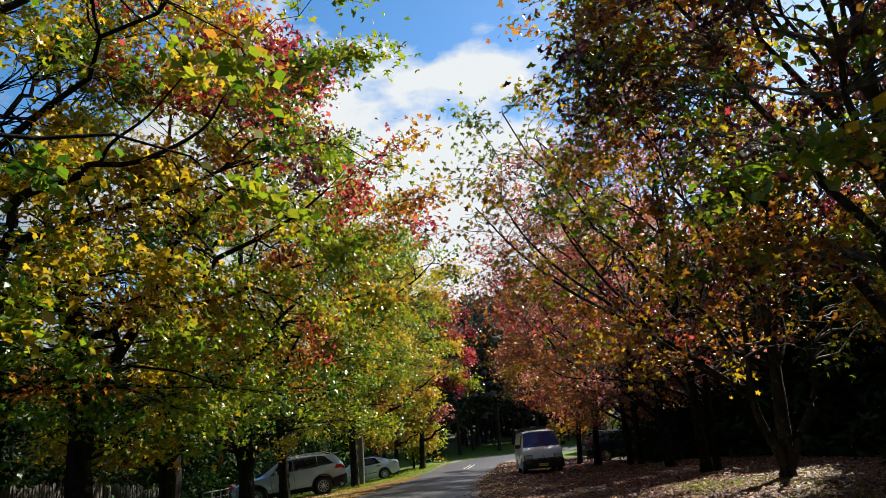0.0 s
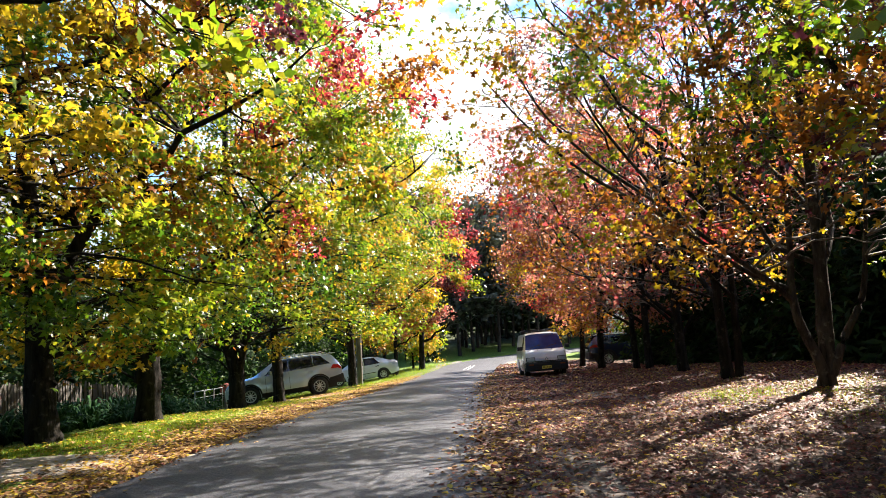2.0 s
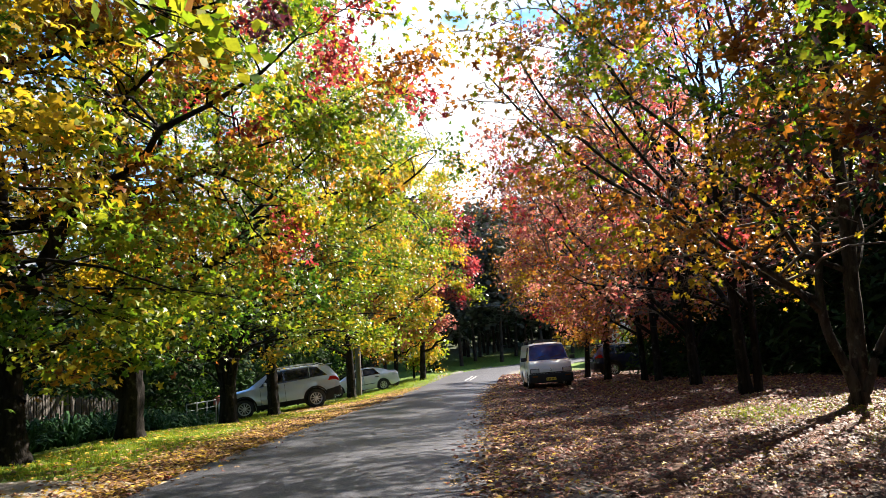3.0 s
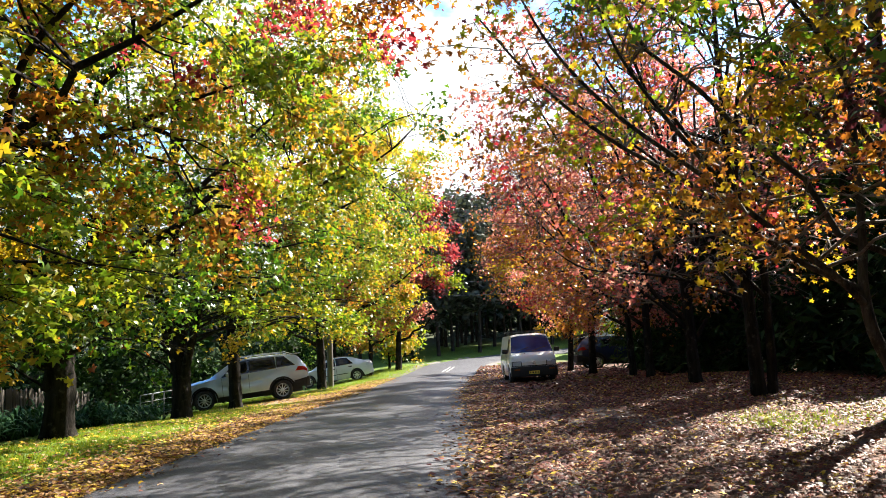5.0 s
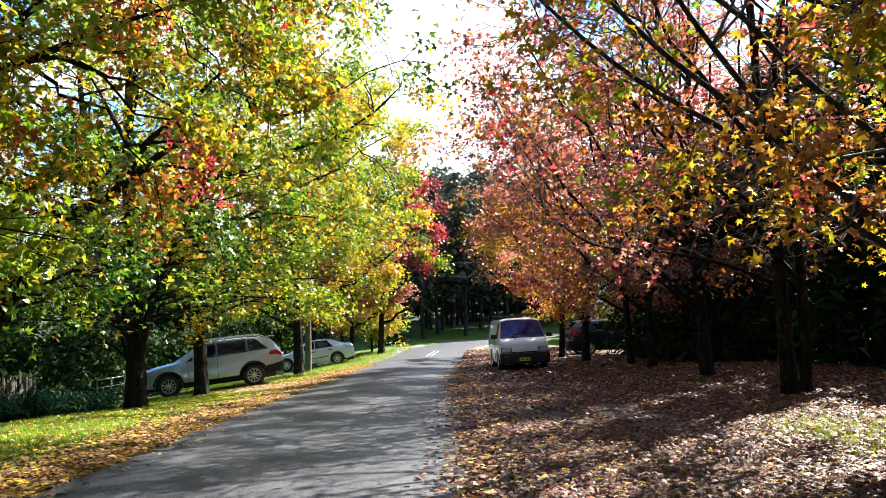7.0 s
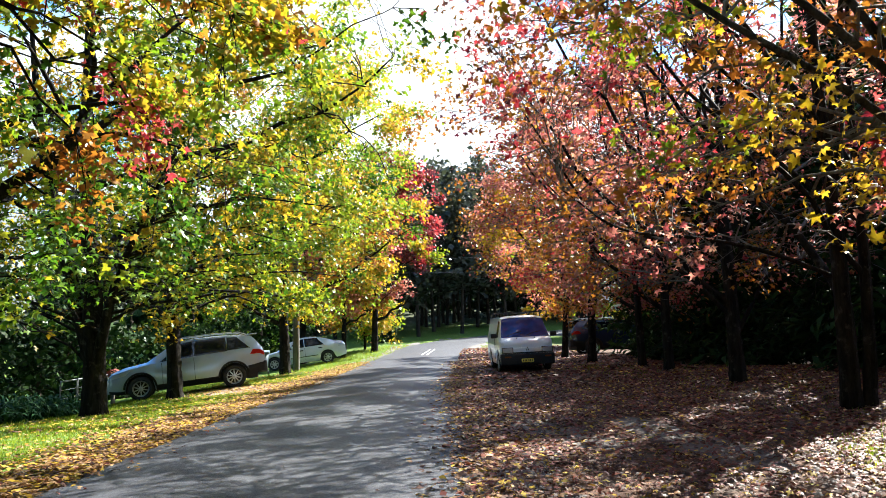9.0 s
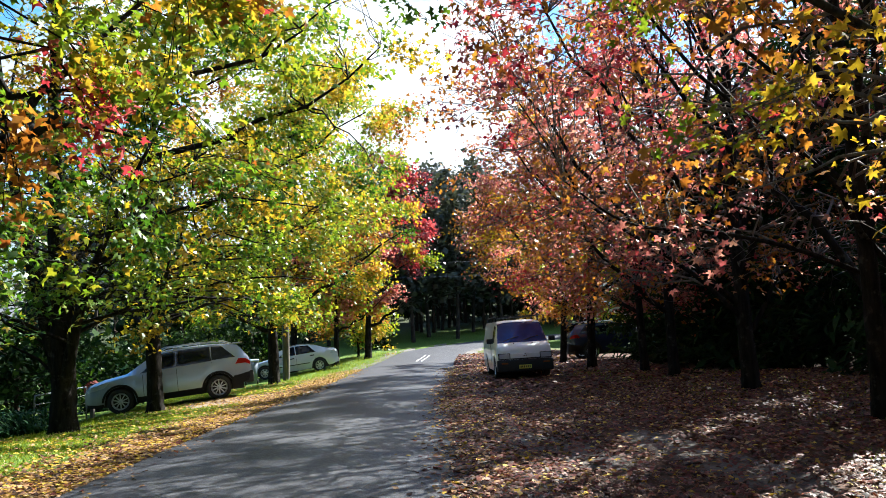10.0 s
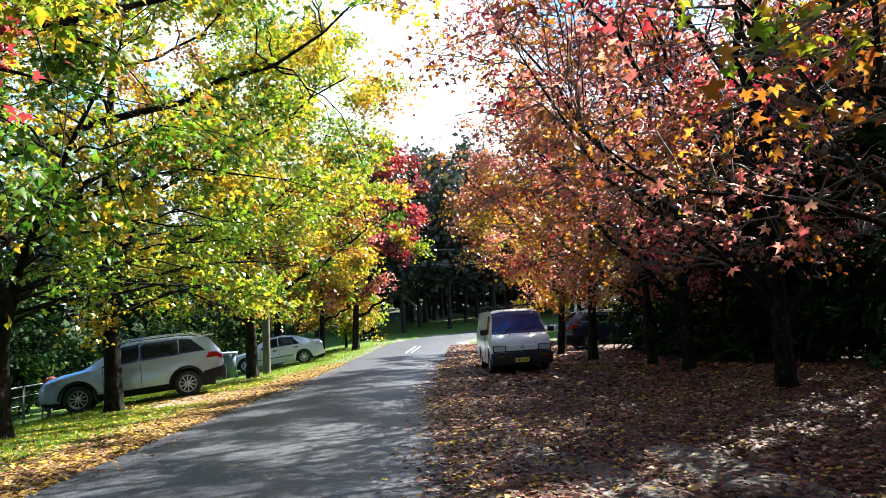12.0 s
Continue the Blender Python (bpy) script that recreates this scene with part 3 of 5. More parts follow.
YELLOW_LABEL = "large sweetgum with yellow and green autumn leaves over the grass verge"
tree("sweetgum_tree", "sweetgum with green and yellow leaves hanging over the road", (-7.3, 11.0), 11.0, 0.24, (5.8, 4.2), 2.1, 6, 600, 44, 0.138, 3, hue_l0, 11, shift=(1.2, 0.0), fork=3.8,
     ways=(([(-7.3, 11.0, 2.2), (-6.3, 10.2, 3.5), (-5.6, 9.6, 4.45), (-5.46, 9.5, 4.92), (-4.69, 9.5, 5.19), (-4.54, 9.5, 5.34), (-3.91, 9.5, 5.34), (-3.06, 9.5, 5.73), (-2.74, 9.5, 6.22)], 0.10, 0.012),
           ([(-4.4, 9.5, 5.34), (-4.2, 9.4, 5.6), (-3.7, 9.3, 5.9), (-3.2, 9.2, 6.4)], 0.03, 0.01)))
tree("sweetgum_tree", "sweetgum turning yellow with a dark red top", (-6.87, 14.75), 11.0, 0.25, (4.9, 4.0), 1.95, 5, 960, 42, 0.134, 3, hue_l1, 12, fork=3.6, bunch=3.5, singles=80, thin=(1.6, 0.38), stems=((-0.10, 0.03), (-0.22, 0.15)), shift=(1.45, -0.3),
     ways=(([(-6.95, 14.75, 0.9), (-6.85, 14.8, 2.0), (-6.58, 14.9, 2.97), (-6.11, 14.9, 3.77), (-5.66, 14.9, 4.38), (-4.93, 14.8, 4.27), (-4.21, 14.7, 4.37), (-3.17, 14.6, 4.75), (-2.3, 14.5, 5.0)], 0.17, 0.012),
           ([(-5.66, 14.9, 4.38), (-5.2, 14.5, 5.4), (-4.2, 14.1, 6.2), (-3.0, 13.7, 7.0)], 0.07, 0.015), ([(-6.3, 14.9, 3.4), (-6.6, 14.6, 4.6), (-6.9, 14.4, 5.8)], 0.07, 0.02)))
tree("sweetgum_tree", YELLOW_LABEL, (-6.6, 18.55), 11.4, 0.25, (5.4, 3.8), 1.8, 5, 780, 42, 0.128, 3, hue_l2, 13, fork=3.6, bunch=4.0, thin=(2.8, 0.48), stems=((0.0, 0.0), (-0.12, 0.12)), shift=(1.3, 0.0),
     ways=(([(-6.75, 18.5, 0.7), (-6.6, 18.4, 1.15), (-6.22, 18.4, 1.62), (-5.8, 18.4, 2.3), (-5.46, 18.4, 2.86), (-4.93, 18.4, 3.30), (-4.47, 18.4, 3.57), (-4.23, 18.4, 3.84), (-3.99, 18.4, 4.32), (-3.57, 18.5, 4.75), (-3.0, 18.6, 5.4), (-2.2, 18.8, 6.2)], 0.16, 0.015),
           ([(-4.35, 18.4, 3.75), (-3.76, 18.4, 3.95), (-3.2, 18.3, 3.88), (-2.6, 18.2, 3.7)], 0.045, 0.01),
           ([(-6.5, 18.3, 2.6), (-5.6, 18.1, 3.6), (-4.65, 18.0, 4.07), (-4.13, 18.0, 4.19), (-3.47, 18.0, 4.27), (-2.7, 18.0, 4.2)], 0.08, 0.01),
           ([(-4.1, 18.0, 4.2), (-4.35, 17.9, 4.7), (-4.65, 17.8, 5.3)], 0.04, 0.012)))
tree("sweetgum_tree", "sweetgum with green and lime leaves on a dark trunk", (-6.25, 24.4), 12.4, 0.24, (5.9, 3.8), 2.5, 7, 860, 38, 0.126, 3, hue_l3, 14, bunch=4.0, fork=3.0, thin=(1.6, 0.42), stems=((0.0, 0.0), (-0.15, 0.0)), shift=(1.2, 0.0),
     ways=(([(-6.2, 24.3, 0.3), (-5.9, 24.0, 1.3), (-5.6, 23.8, 2.2), (-5.2, 23.6, 3.0), (-4.5, 23.2, 4.2), (-3.6, 22.8, 5.6)], 0.13, 0.015),))
tree("sweetgum_tree", YELLOW_LABEL, (-6.1, 29.4), 12.0, 0.20, (6.1, 4.0), 2.3, 8, 840, 38, 0.126, 3, hue_l4, 15, thin=(0.0, 0.4), shift=(1.2, 0.0))
tree("sweetgum_tree", "tall sweetgum with golden leaves beside the parked cars", (-4.4, 37.6), 12.5, 0.20, (5.6, 4.4), 3.2, 8, 820, 50, 0.14, 1, hue_gold, 16, shift=(0.7, 0.0))
tree("sweetgum_tree", "tall golden sweetgum on the far verge", (-5.4, 50.0), 13.0, 0.20, (6.0, 5.0), 2.6, 7, 620, 40, 0.19, 1, hue_gold, 17, shift=(1.2, 0.0))
tree("sweetgum_tree", "dark red sweetgum near the bend", (-1.6, 53.0), 12.0, 0.20, (4.8, 4.2), 5.4, 7, 480, 40, 0.20, 1, hue_red, 18, shift=(0.8, 0.0))
tree("sweetgum_tree", "orange and pink sweetgum near the bend", (-3.2, 50.0), 7.5, 0.16, (3.4, 3.0), 2.4, 6, 300, 34, 0.19, 1, hue_orange, 19)
tree("young_tree", "small lime and yellow tree on the grass bank", (-2.3, 56.0), 4.6, 0.08, (2.3, 2.2), 0.6, 5, 240, 24, 0.2, 1, hue_lime, 20, fork=0.6)

tree("sweetgum_tree", "sweetgum with orange, olive and purple leaves on a pale trunk", (6.2, 9.8), 10.5, 0.17, (5.4, 4.0), 2.8, 14, 1040, 36, 0.142, 3, hue_r0, 31, trim=3.6, cut=0.25, bunch=2.5, shift=(-0.7, 0.0), bark=BARK_PALE, rise=1.0, profile=profile_cone, fork=1.2, bare=0.22)
tree("sweetgum_tree", "sweetgum of several trunks with yellow and orange leaves", (6.2, 14.1), 10.5, 0.13, (5.0, 4.0), 2.2, 14, 860, 25, 0.132, 5, hue_r1, 32, trim=1.4, cut=0.2, bunch=2.5, slim=0.45, shift=(-1.2, 0.0), bark=BARK_PALE, rise=1.0, profile=profile_cone, fork=1.6, bare=0.36, singles=160,
     ways=(([(6.15, 14.0, 0.3), (6.05, 14.0, 0.76), (5.79, 14.0, 1.4), (5.72, 14.0, 2.0), (5.76, 14.0, 2.6), (5.7, 13.9, 4.2), (5.5, 13.8, 6.0)], 0.10, 0.03),
           ([(6.25, 14.0, 0.5), (6.5, 14.0, 1.09), (6.84, 14.0, 1.69), (6.98, 14.0, 2.4), (7.2, 14.0, 4.5)], 0.08, 0.03),
           ([(5.74, 14.0, 1.7), (5.3, 13.8, 2.05), (4.7, 13.6, 2.44), (3.9, 13.4, 3.0), (3.36, 13.3, 3.4), (2.6, 13.2, 3.93), (2.06, 13.1, 4.4), (1.62, 13.0, 4.9), (1.3, 13.0, 5.5)], 0.05, 0.012),
           ([(3.9, 13.4, 3.0), (3.6, 13.3, 3.35), (3.0, 13.2, 4.05), (2.5, 13.1, 4.74), (2.2, 13.0, 5.4)], 0.04, 0.012),
           ([(5.72, 14.0, 1.9), (4.86, 14.0, 2.34), (3.72, 13.9, 3.2), (2.5, 14.0, 4.0), (1.6, 14.2, 4.9), (0.9, 14.3, 5.8)], 0.046, 0.012)))
tree("sweetgum_tree", "twin-trunked sweetgum with red, pink and orange leaves", (6.05, 18.0), 9.8, 0.125, (4.8, 3.6), 2.3, 15, 640, 24, 0.11, 3, hue_r2, 33, trim=1.4, cut=0.5, bunch=2.5, shift=(-1.2, 0.0), singles=120, stems=((-0.02, 0.0), (0.03, 0.0)), bark=BARK, rise=1.0, profile=profile_cone, fork=1.4, bare=0.5, split=0.0,
     ways=(([(6.0, 18.0, 1.85), (5.1, 18.0, 2.2), (4.1, 17.8, 2.4), (2.95, 17.6, 2.52), (2.2, 17.5, 3.0)], 0.035, 0.01),))
tree("sweetgum_tree", "sweetgum with thinning red and pink leaves", (6.45, 22.2), 9.8, 0.145, (5.2, 3.8), 2.2, 15, 680, 27, 0.112, 3, hue_r3, 34, bunch=2.5, shift=(-0.9, 0.0), bark=BARK, rise=1.0, profile=profile_cone, fork=1.4, bare=0.5,
     ways=(([(6.5, 22.2, 1.0), (6.75, 22.1, 1.5), (7.0, 22.0, 2.0), (7.6, 21.9, 2.3)], 0.05, 0.015), ([(6.3, 22.2, 1.3), (5.6, 22.1, 1.95), (4.8, 22.0, 2.5), (3.7, 21.8, 3.2), (3.0, 21.6, 4.1), (2.4, 21.5, 5.0)], 0.05, 0.012)))
tree("sweetgum_tree", "red and orange sweetgum in the row behind the van", (6.8, 26.8), 10.0, 0.125, (5.4, 4.0), 1.9, 13, 740, 30, 0.118, 1, hue_r3, 35, bunch=2.5, rise=1.0, profile=profile_cone, fork=1.4, bare=0.5)
tree("sweetgum_tree", "orange sweetgum in the row behind the van", (7.3, 30.5), 9.5, 0.12, (5.0, 3.8), 1.9, 11, 700, 40, 0.112, 1, hue_r3, 40, rise=0.9, profile=profile_cone, fork=1.6, bare=0.3)
tree("sweetgum_tree", "orange sweetgum in the row behind the van", (6.8, 34.5), 10.0, 0.15, (5.4, 4.2), 1.9, 11, 720, 42, 0.12, 1, hue_orange, 36, rise=0.9, profile=profile_cone, fork=1.6, bare=0.3)
tree("sweetgum_tree", "orange sweetgum in the row behind the van", (6.7, 38.6), 9.0, 0.14, (4.6, 4.2), 2.2, 10, 620, 40, 0.135, 1, hue_orange, 37, rise=0.9, profile=profile_cone, fork=1.8, bare=0.3)
tree("sweetgum_tree", "lime and yellow tree at the bend of the road", (9.5, 47.0), 8.0, 0.14, (4.2, 4.0), 1.8, 7, 360, 24, 0.24, 1, hue_lime, 38)

# the avenue goes on behind the walker
right_back = tree("sweetgum_tree", "orange sweetgum in the row behind the walker", (6.3, 5.4), 10.0, 0.15, (4.6, 3.8), 2.4, 8, 260, 22, 0.19, 1, hue_r0, 42, profile=profile_cone, rise=1.0, bare=0.3)
for x, y, turn in ((6.0, 0.8, 160), (6.4, -4.6, 250)):
    copy_thing(right_back, Matrix.Translation((x, y, float(ground_z(x, y)) - 0.05)) @ pose(0, 0, 0, 0, 0, turn))
left_back = tree("sweetgum_tree", YELLOW_LABEL, (-7.4, 6.6), 11.0, 0.24, (5.4, 4.2), 2.4, 8, 280, 24, 0.2, 1, hue_l2, 41, shift=(0.6, 0.0))
for x, y, turn in ((-7.2, 2.2, 120), (-7.6, -3.4, 230)):
    copy_thing(left_back, Matrix.Translation((x, y, float(ground_z(x, y)) - 0.05)) @ pose(0, 0, 0, 0, 0, turn))

# ---- vehicles ----
CAR_WHITE = plain("car_white", (0.88, 0.90, 0.93), 0.3, coat=0.8, grain=0.04, scale=3.0)
CAR_SILVER = plain("car_silver", (0.43, 0.48, 0.56), 0.25, 0.35, 0.9, 0.04, 3.0)
CAR_PALE = plain("car_pale_silver", (0.54, 0.57, 0.62), 0.28, 0.25, 0.9, 0.04, 3.0)
CAR_NAVY = plain("car_navy", (0.02, 0.03, 0.07), 0.25, 0.2, 0.9, 0.04, 3.0)
GLASS_DARK = plain("car_glass", (0.008, 0.009, 0.012), 0.08, 0.0, 0.0, 0.1)
# the van's windscreen: reflected blue sky painted into the base colour
GLASS_SKY = plain("windscreen_sky_glass", (0.02, 0.05, 0.27), 0.05, 0.0, 0.6, 0.3, 2.0)
RUBBER = plain("tyre_rubber", (0.018, 0.018, 0.018), 0.85, grain=0.3)
TRIM = plain("black_plastic", (0.012, 0.012, 0.013), 0.7, grain=0.2)
ALLOY = plain("alloy_wheel", (0.55, 0.56, 0.57), 0.3, 0.8)
CHROME = plain("chrome", (0.7, 0.7, 0.7), 0.15, 1.0)
LAMP_RED = plain("red_lens", (0.55, 0.02, 0.015), 0.2, coat=0.8)
LAMP_CLEAR = plain("clear_lens", (0.62, 0.66, 0.72), 0.1, 0.25, 0.9)
LAMP_AMBER = plain("amber_lens", (0.22, 0.07, 0.02), 0.2, coat=0.6)
PLATE_YELLOW = plain("plate_yellow", (0.75, 0.62, 0.08), 0.5)
PLATE_WHITE = plain("plate_white", (0.7, 0.7, 0.68), 0.5)


class Shell:
    """A car's skin: at each place s from the nose, half a cross-section of seven points from sill to roof."""
    def __init__(self, spec):
        self.k = spec

    def line(self, key, s):
        return float(np.interp(s, *self.k[key]))

    def section(self, s, arches=True):
        k = self.k
        w, belt, top, tw = (self.line(n, s) for n in ("width", "belt", "top", "topw"))
        zb = self.line("sill", s)
        if arches:
            for a in k["axles"]:
                r = k["wheel"] + 0.07
                d = abs(s - a)
                if d < r:
                    zb = max(zb, k["wheel"] + math.sqrt(r * r - d * d) - 0.01)
        mid = 0.5 * (zb + belt) + 0.02
        lo = max(self.line("sill", s) + 0.16, zb + 0.03)
        mid = max(mid, lo + 0.05)
        belt = max(belt, mid + 0.05)
        top = max(top, belt + 0.015)
        return [(w * 0.965, zb), (w * 0.995, lo), (w, mid), (w * 0.975, belt), (tw, belt + (top - belt) * 0.93), (tw * 0.62, belt + (top - belt) * 0.99), (0.0, top)]

    def point(self, s, v, side=1, off=0.0, arches=True):
        q = self.section(s, arches)
        i = min(int(v), 5)
        f = v - i
        y = q[i][0] * (1 - f) + q[i + 1][0] * f
        z = q[i][1] * (1 - f) + q[i + 1][1] * f
        ty, tz = q[i + 1][0] - q[i][0], q[i + 1][1] - q[i][1]
        n = math.hypot(ty, tz) + 1e-6
        return Vector((-s, side * (y + off * tz / n), z - off * ty / n))

    def body(self):
        bm = bmesh.new()
        n = int(self.k["length"] / 0.07)
        rows = []
        for i in range(n + 1):
            s = self.k["length"] * i / n
            q = self.section(s)
            half = [(-s, y, z) for y, z in q]
            rows.append([bm.verts.new(p) for p in half] + [bm.verts.new((x, -y, z)) for x, y, z in reversed(half[:-1])])
        for a, b in zip(rows, rows[1:]):
            for j in range(len(a) - 1):
                bm.faces.new((a[j], a[j + 1], b[j + 1], b[j]))
        bm.faces.new(rows[0])
        bm.faces.new(list(reversed(rows[-1])))
        return bm

    def panel(self, s0, s1, v0, v1, side=1, off=0.006, ns=10, nv=4, lean=0.0, lean1=0.0, arches=False):
        """A thin panel that lies on the skin. lean, lean1: how far its front and rear edges slope over its height."""
        bm = bmesh.new()
        g = []
        for j in range(nv + 1):
            f = j / nv
            a, b = s0 + lean * f, s1 + lean1 * f
            g.append([bm.verts.new(self.point(a + (b - a) * i / ns, v0 + (v1 - v0) * f, side, off, arches)) for i in range(ns + 1)])
        for a, b in zip(g, g[1:]):
            for i in range(ns):
                bm.faces.new((a[i], a[i + 1], b[i + 1], b[i]))
        bmesh.ops.solidify(bm, geom=bm.faces[:], thickness=0.004)
        return bm

    def across(self, s_of, v0, v1, off=0.006, nv=10, ns=6):
        """A pane that goes across the car, between s_of(0) and s_of(1)."""
        bm = bmesh.new()
        g = []
        for i in range(ns + 1):
            s = s_of(i / ns)
            row = [self.point(s, v0 + (v1 - v0) * j / nv, 1, off, False) for j in range(nv + 1)]
            g.append([bm.verts.new(p) for p in row] + [bm.verts.new((p.x, -p.y, p.z)) for p in reversed(row[:-1])])
        for a, b in zip(g, g[1:]):
            for i in range(len(a) - 1):
                bm.faces.new((a[i], a[i + 1], b[i + 1], b[i]))
        bmesh.ops.solidify(bm, geom=bm.faces[:], thickness=0.004)
        return bm


def lathe(profile, n=28):
    """A ring round the y axis from (radius, y) points."""
    bm = bmesh.new()
    rows = [[bm.verts.new((r * math.cos(2 * math.pi * i / n), y, r * math.sin(2 * math.pi * i / n))) for r, y in profile] for i in range(n)]
    for i in range(n):
        a, b = rows[i], rows[(i + 1) % n]
        for j in range(len(profile) - 1):
            bm.faces.new((a[j], b[j], b[j + 1], a[j + 1]))
    return bm


def wheel(parent, x, y, r, side, rim_r, spokes):
    w = part("wheel", lathe([(rim_r, -0.09), (r - 0.05, -0.105), (r - 0.012, -0.085), (r, -0.05), (r, 0.05), (r - 0.012, 0.085), (r - 0.05, 0.105), (rim_r, 0.09)]), RUBBER, parent, "black rubber tyre", True, pose(x, y, r))
    o = side
    bm = lathe([(rim_r, o * 0.09), (rim_r, o * 0.06), (rim_r - 0.03, o * 0.05), (rim_r - 0.04, o * 0.01), (rim_r, -o * 0.08)])
    part("rim", bm, ALLOY, w, "silver alloy rim", True)
    bm = lathe([(0.001, o * 0.075), (0.045, o * 0.07), (0.055, o * 0.05), (0.055, o * 0.0), (0.001, 0.0)], 14)
    part("hub", bm, ALLOY, w, "", True)
    if spokes:
        for k in range(spokes):
            bm = bmesh.new()
            w2 = 0.028 if spokes < 8 else 0.016
            box(bm, 0.03, rim_r - 0.01, -0.012, 0.012, -w2, w2, 0.006)
            a = 360 * k / spokes + 18
            part("spoke", bm, ALLOY, w, "", False, pose(0, o * 0.055, 0, 0, -a, 0))
        part("brake_disc", lathe([(0.001, 0.0), (rim_r - 0.045, 0.0), (rim_r - 0.045, -o * 0.01), (0.001, -o * 0.01)], 20), TRIM, w)
    else:
        part("wheel_cover", lathe([(0.05, o * 0.05), (rim_r - 0.06, o * 0.06), (rim_r - 0.03, o * 0.045)], 20), ALLOY, w, "", True)


def vehicle(name, m, spec, paint, label, glass, spokes=10):
    sh = Shell(spec)
    car = thing(name, m, label, spec["category"])
    L, W = spec["length"], max(spec["width"][1])
    body = part("body", sh.body(), paint, car, "", True)
    body.modifiers.new("crease", "EDGE_SPLIT").split_angle = radians(38)
    part("underbody", boxed(-L + 0.25, -0.25, -W + 0.2, W - 0.2, spec["sill"][1][1] - 0.02, spec["wheel"] * 2 + 0.05), TRIM, car)
    for a in spec["axles"]:
        for side in (-1, 1):
            wheel(car, -a, side * (W - 0.115), spec["wheel"], side, spec["rim"], spokes)
    for s0, s1, v0, v1, l0, l1 in spec["panes"]:
        for side in (-1, 1):
            part("side_window", sh.panel(s0, s1, v0, v1, side, lean=l0, lean1=l1), glass, car, "dark side window", True)
    for nm, (a, b, v0, v1, gl) in spec["screens"].items():
        part(nm, sh.across(lambda f: a + (b - a) * f, v0, v1), gl, car, "", True)
    for s0, s1, v0, v1 in spec["handles"]:
        for side in (-1, 1):
            part("door_handle", sh.panel(s0, s1, v0, v1, side, 0.022, 3, 1), spec.get("handle_mat", paint), car)
    for s in spec["gaps"]:
        for side in (-1, 1):
            part("door_gap", sh.panel(s, s + 0.012, 0.6, 2.95, side, 0.003, 1, 8), TRIM, car)
    for side in (-1, 1):
        s, z, y = spec["mirror"]
        bm = boxed(-s - 0.09, -s + 0.02, side * y - 0.10, side * y + 0.10, z, z + 0.15, 0.03)
        part("door_mirror", bm, spec.get("mirror_mat", paint), car, "", True)
    return car, sh


def plate(parent, x, y, z, mat, facing, tilt=0):
    p = part("number_plate", boxed(-0.008, 0.008, -0.186, 0.186, -0.055, 0.055, 0.004), mat, parent, "number plate", False, pose(x, y, z, 0, tilt, 0))
    for k in range(6):
        c = -0.135 + 0.05 * k + (0.02 if k > 2 else 0)
        part("bar", boxed(facing * 0.009 - 0.002, facing * 0.009 + 0.002, c - 0.014, c + 0.014, -0.03, 0.03), TRIM, p)


SUV = dict(category="car", length=4.55, wheel=0.35, rim=0.235, axles=(0.93, 3.59),
           width=([0, 0.12, 0.4, 0.9, 3.7, 4.35, 4.55], [0.62, 0.78, 0.88, 0.91, 0.91, 0.85, 0.76]),
           sill=([0, 0.3, 0.9, 3.6, 4.2, 4.55], [0.30, 0.25, 0.24, 0.26, 0.36, 0.46]),
           belt=([0, 0.15, 0.6, 1.2, 2.5, 4.0, 4.4, 4.55], [0.66, 0.82, 0.93, 1.02, 1.07, 1.13, 1.10, 0.98]),
           top=([0, 0.12, 0.5, 1.15, 1.95, 2.5, 3.4, 4.0, 4.22, 4.50, 4.55], [0.70, 0.88, 1.0, 1.09, 1.60, 1.66, 1.645, 1.59, 1.53, 1.13, 1.02]),
           topw=([0, 0.3, 1.15, 1.9, 2.5, 4.1, 4.5, 4.55], [0.55, 0.72, 0.74, 0.60, 0.62, 0.60, 0.68, 0.66]),
           panes=((1.50, 2.468, 3.05, 3.90, 0.46, 0.0), (2.472, 3.440, 3.05, 3.90, 0.0, -0.02), (3.444, 4.12, 3.08, 3.88, 0.02, -0.36)),
           screens={"windscreen": (1.22, 1.88, 4.1, 6, GLASS_DARK), "rear_window": (4.25, 4.44, 4.1, 6, GLASS_DARK)},
           handles=((2.18, 2.38, 2.55, 2.68), (3.18, 3.38, 2.60, 2.73)), gaps=(1.55, 2.46, 3.44), mirror=(1.72, 1.06, 1.0))


